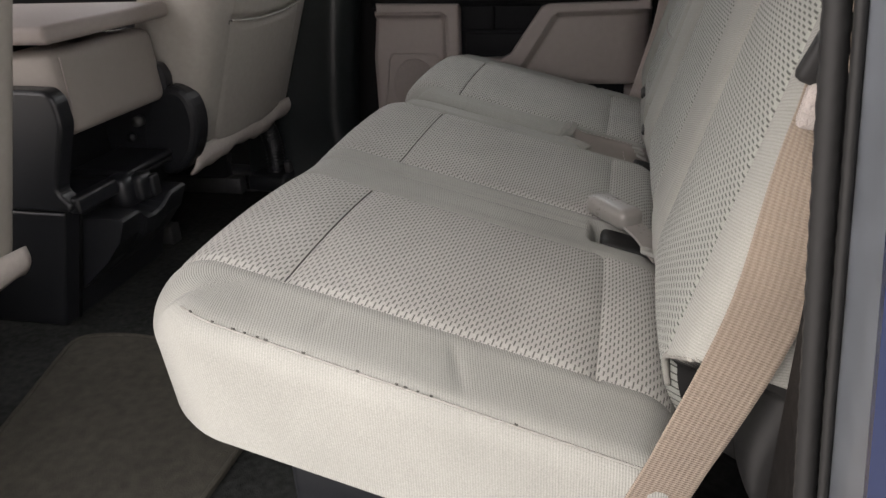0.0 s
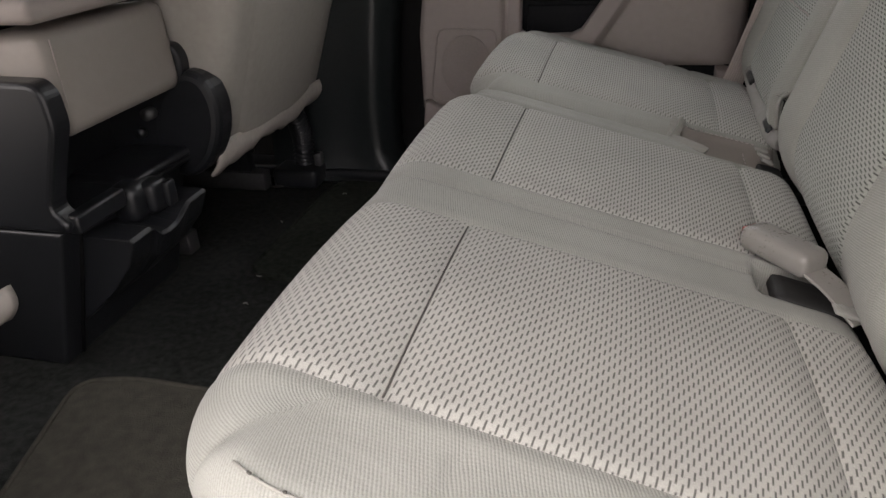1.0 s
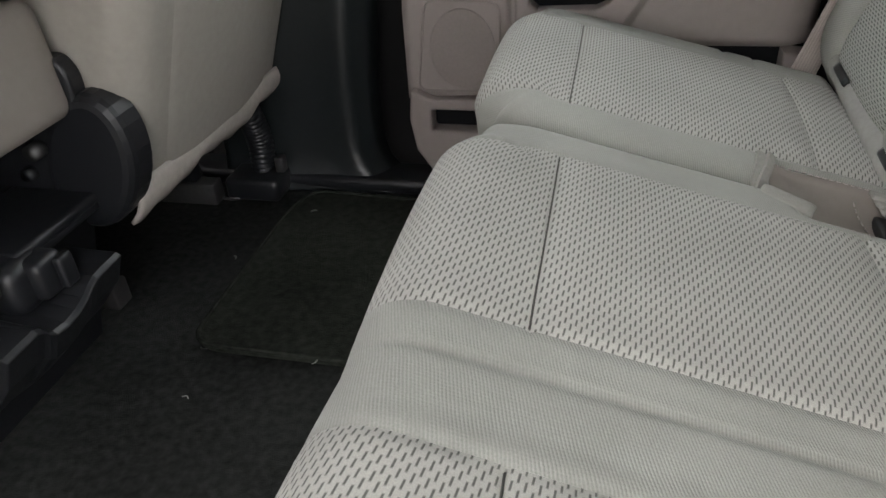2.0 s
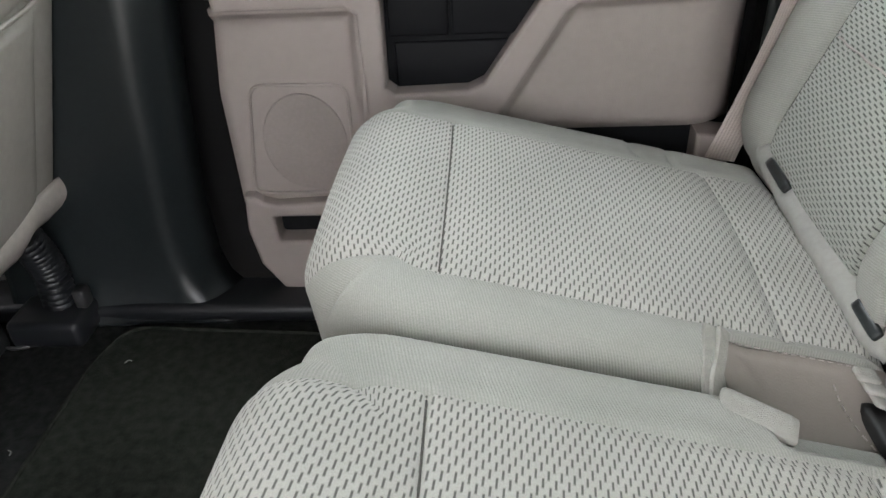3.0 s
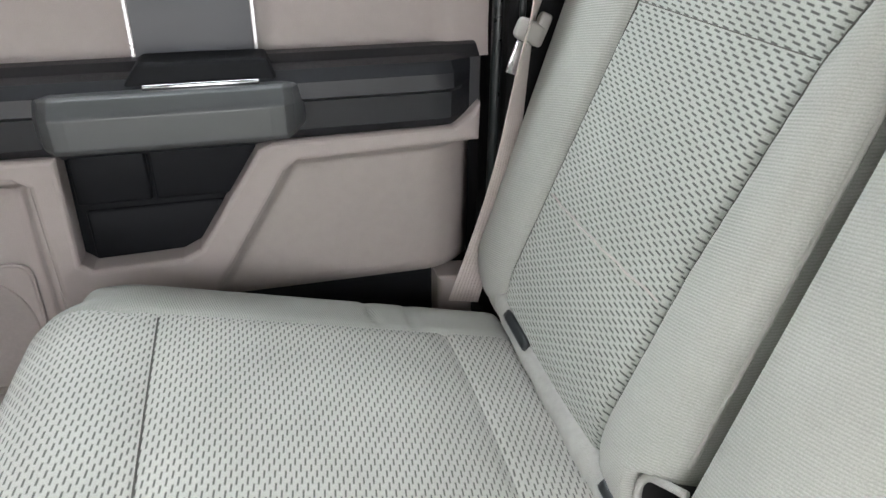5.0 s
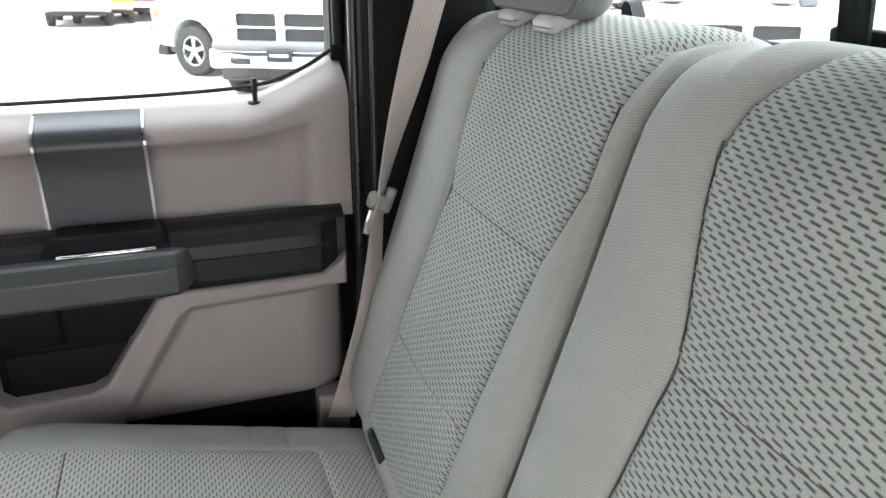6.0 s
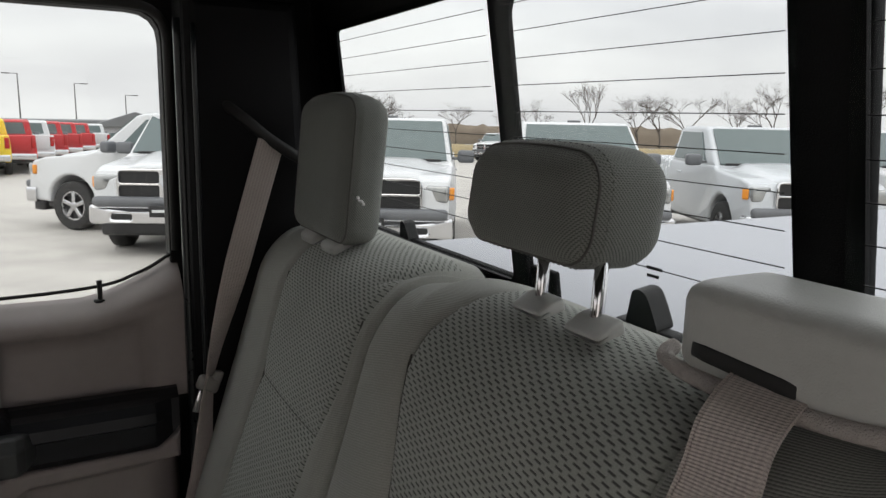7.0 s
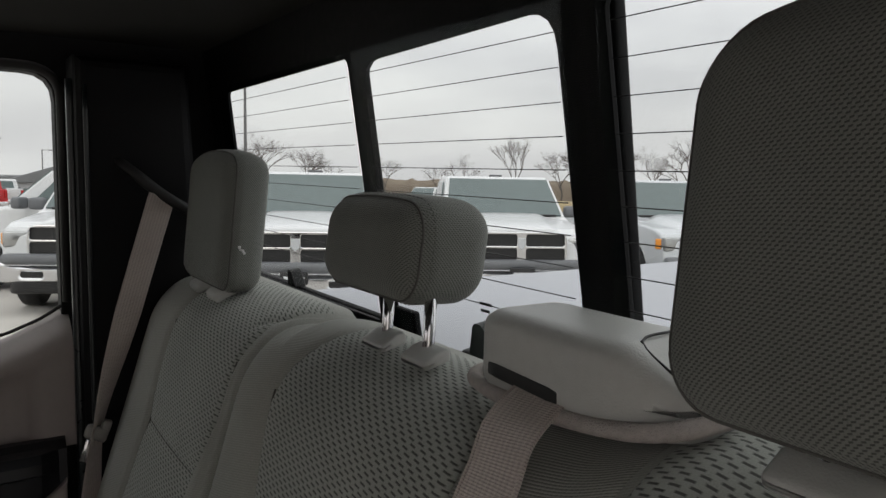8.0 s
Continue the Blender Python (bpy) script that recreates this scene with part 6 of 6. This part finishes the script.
def bank(name, r0, r1, h, a0, a1, mat, label, rough):
    bm = bmesh.new()
    n = 160
    rows = []
    for i in range(n + 1):
        a = a0 + (a1 - a0) * i / n
        hh = h * (1 + rough * (noise.noise(Vector((a * 40, h, 0))) + 0.6 * rnd.uniform(-1, 1)))
        row = []
        for r, z in ((r0, 0), (r0 + 0.3, hh * 0.55), (r0 + 2, hh), (r1, hh)):
            row.append(bm.verts.new((r * math.cos(a), r * math.sin(a), GROUND + z - 0.02)))
        rows.append(row)
    for x, y in zip(rows, rows[1:]):
        for j in range(3):
            bm.faces.new((x[j], y[j], y[j + 1], x[j + 1]))
    bmesh.ops.recalc_face_normals(bm, faces=bm.faces)
    return tagged(mesh_object(name, smooth(moved(bm, LOT)), mat), label, "", "", "stuff")


tagged(bank("grass_bank", 55, 70, 0.9, 0.2, 1.42, M_GRASS, "strip of dry winter grass beyond the lot", 0.1), category="grass")
tagged(bank("far_wood", 150, 190, 4.0, 0.1, 1.30, M_HEDGE, "brown leafless woods along the horizon", 0.12), category="woods")


def far_building(at, yaw, w, h, label, pitched):
    b = thing("far_building", label, "building", at, "buildings beyond the lot")
    b.rotation_euler = (0, 0, yaw)
    part("wall", boxed((-w / 2, -4, 0), (w / 2, 4, h), 0.05), M_BLD, b)
    if pitched:
        part("roof", plate([(-w / 2 - 0.5, h), (w / 2 + 0.5, h), (0, h * 1.7)], (), "y", -4.4, 8.8, 0.05), M_ROOF, b)
    else:
        part("roof", boxed((-w / 2 - 0.3, -4.3, h), (w / 2 + 0.3, 4.3, h + 0.35), 0.05), M_ROOF, b)
    for k in range(int(w / 2.5)):
        x = -w / 2 + 1.2 + 2.5 * k
        part("window", boxed((x, -4.06, h * 0.3), (x + 1.3, -3.98, h * 0.72), 0.02), M_SCREEN, b)
    return b


M_BLD = material("pale_metal_siding", (0.42, 0.42, 0.43), 0.7, 0, 0.1, 3)
M_ROOF = material("grey_roof_sheet", (0.16, 0.165, 0.17), 0.7, 0, 0.1, 3)
far_building(spot(1.475, 75), -0.1, 7, 1.9, "small grey building with a pitched roof", True)
far_building(spot(1.545, 95), -0.05, 34, 2.2, "long pale low dealer building", False)
M_SIGN = material("green_road_sign", (0.0, 0.25, 0.12), 0.5, 0, 0.05, 5)
sg = thing("road_sign", "green highway sign board on two posts", "road sign", spot(1.585, 70))
part("board", boxed((-2.2, -0.05, 1.0), (2.2, 0.05, 2.0), 0.03), M_SIGN, sg)
for x in (-1.6, 1.6):
    part("post", tube([(x, 0.06, 0), (x, 0.06, 1.9)], 0.06, 8), M_POLE, sg)
part("lettering_bar", boxed((-1.6, -0.075, 1.4), (1.4, -0.055, 1.6), 0.01), M_WHITE, sg)
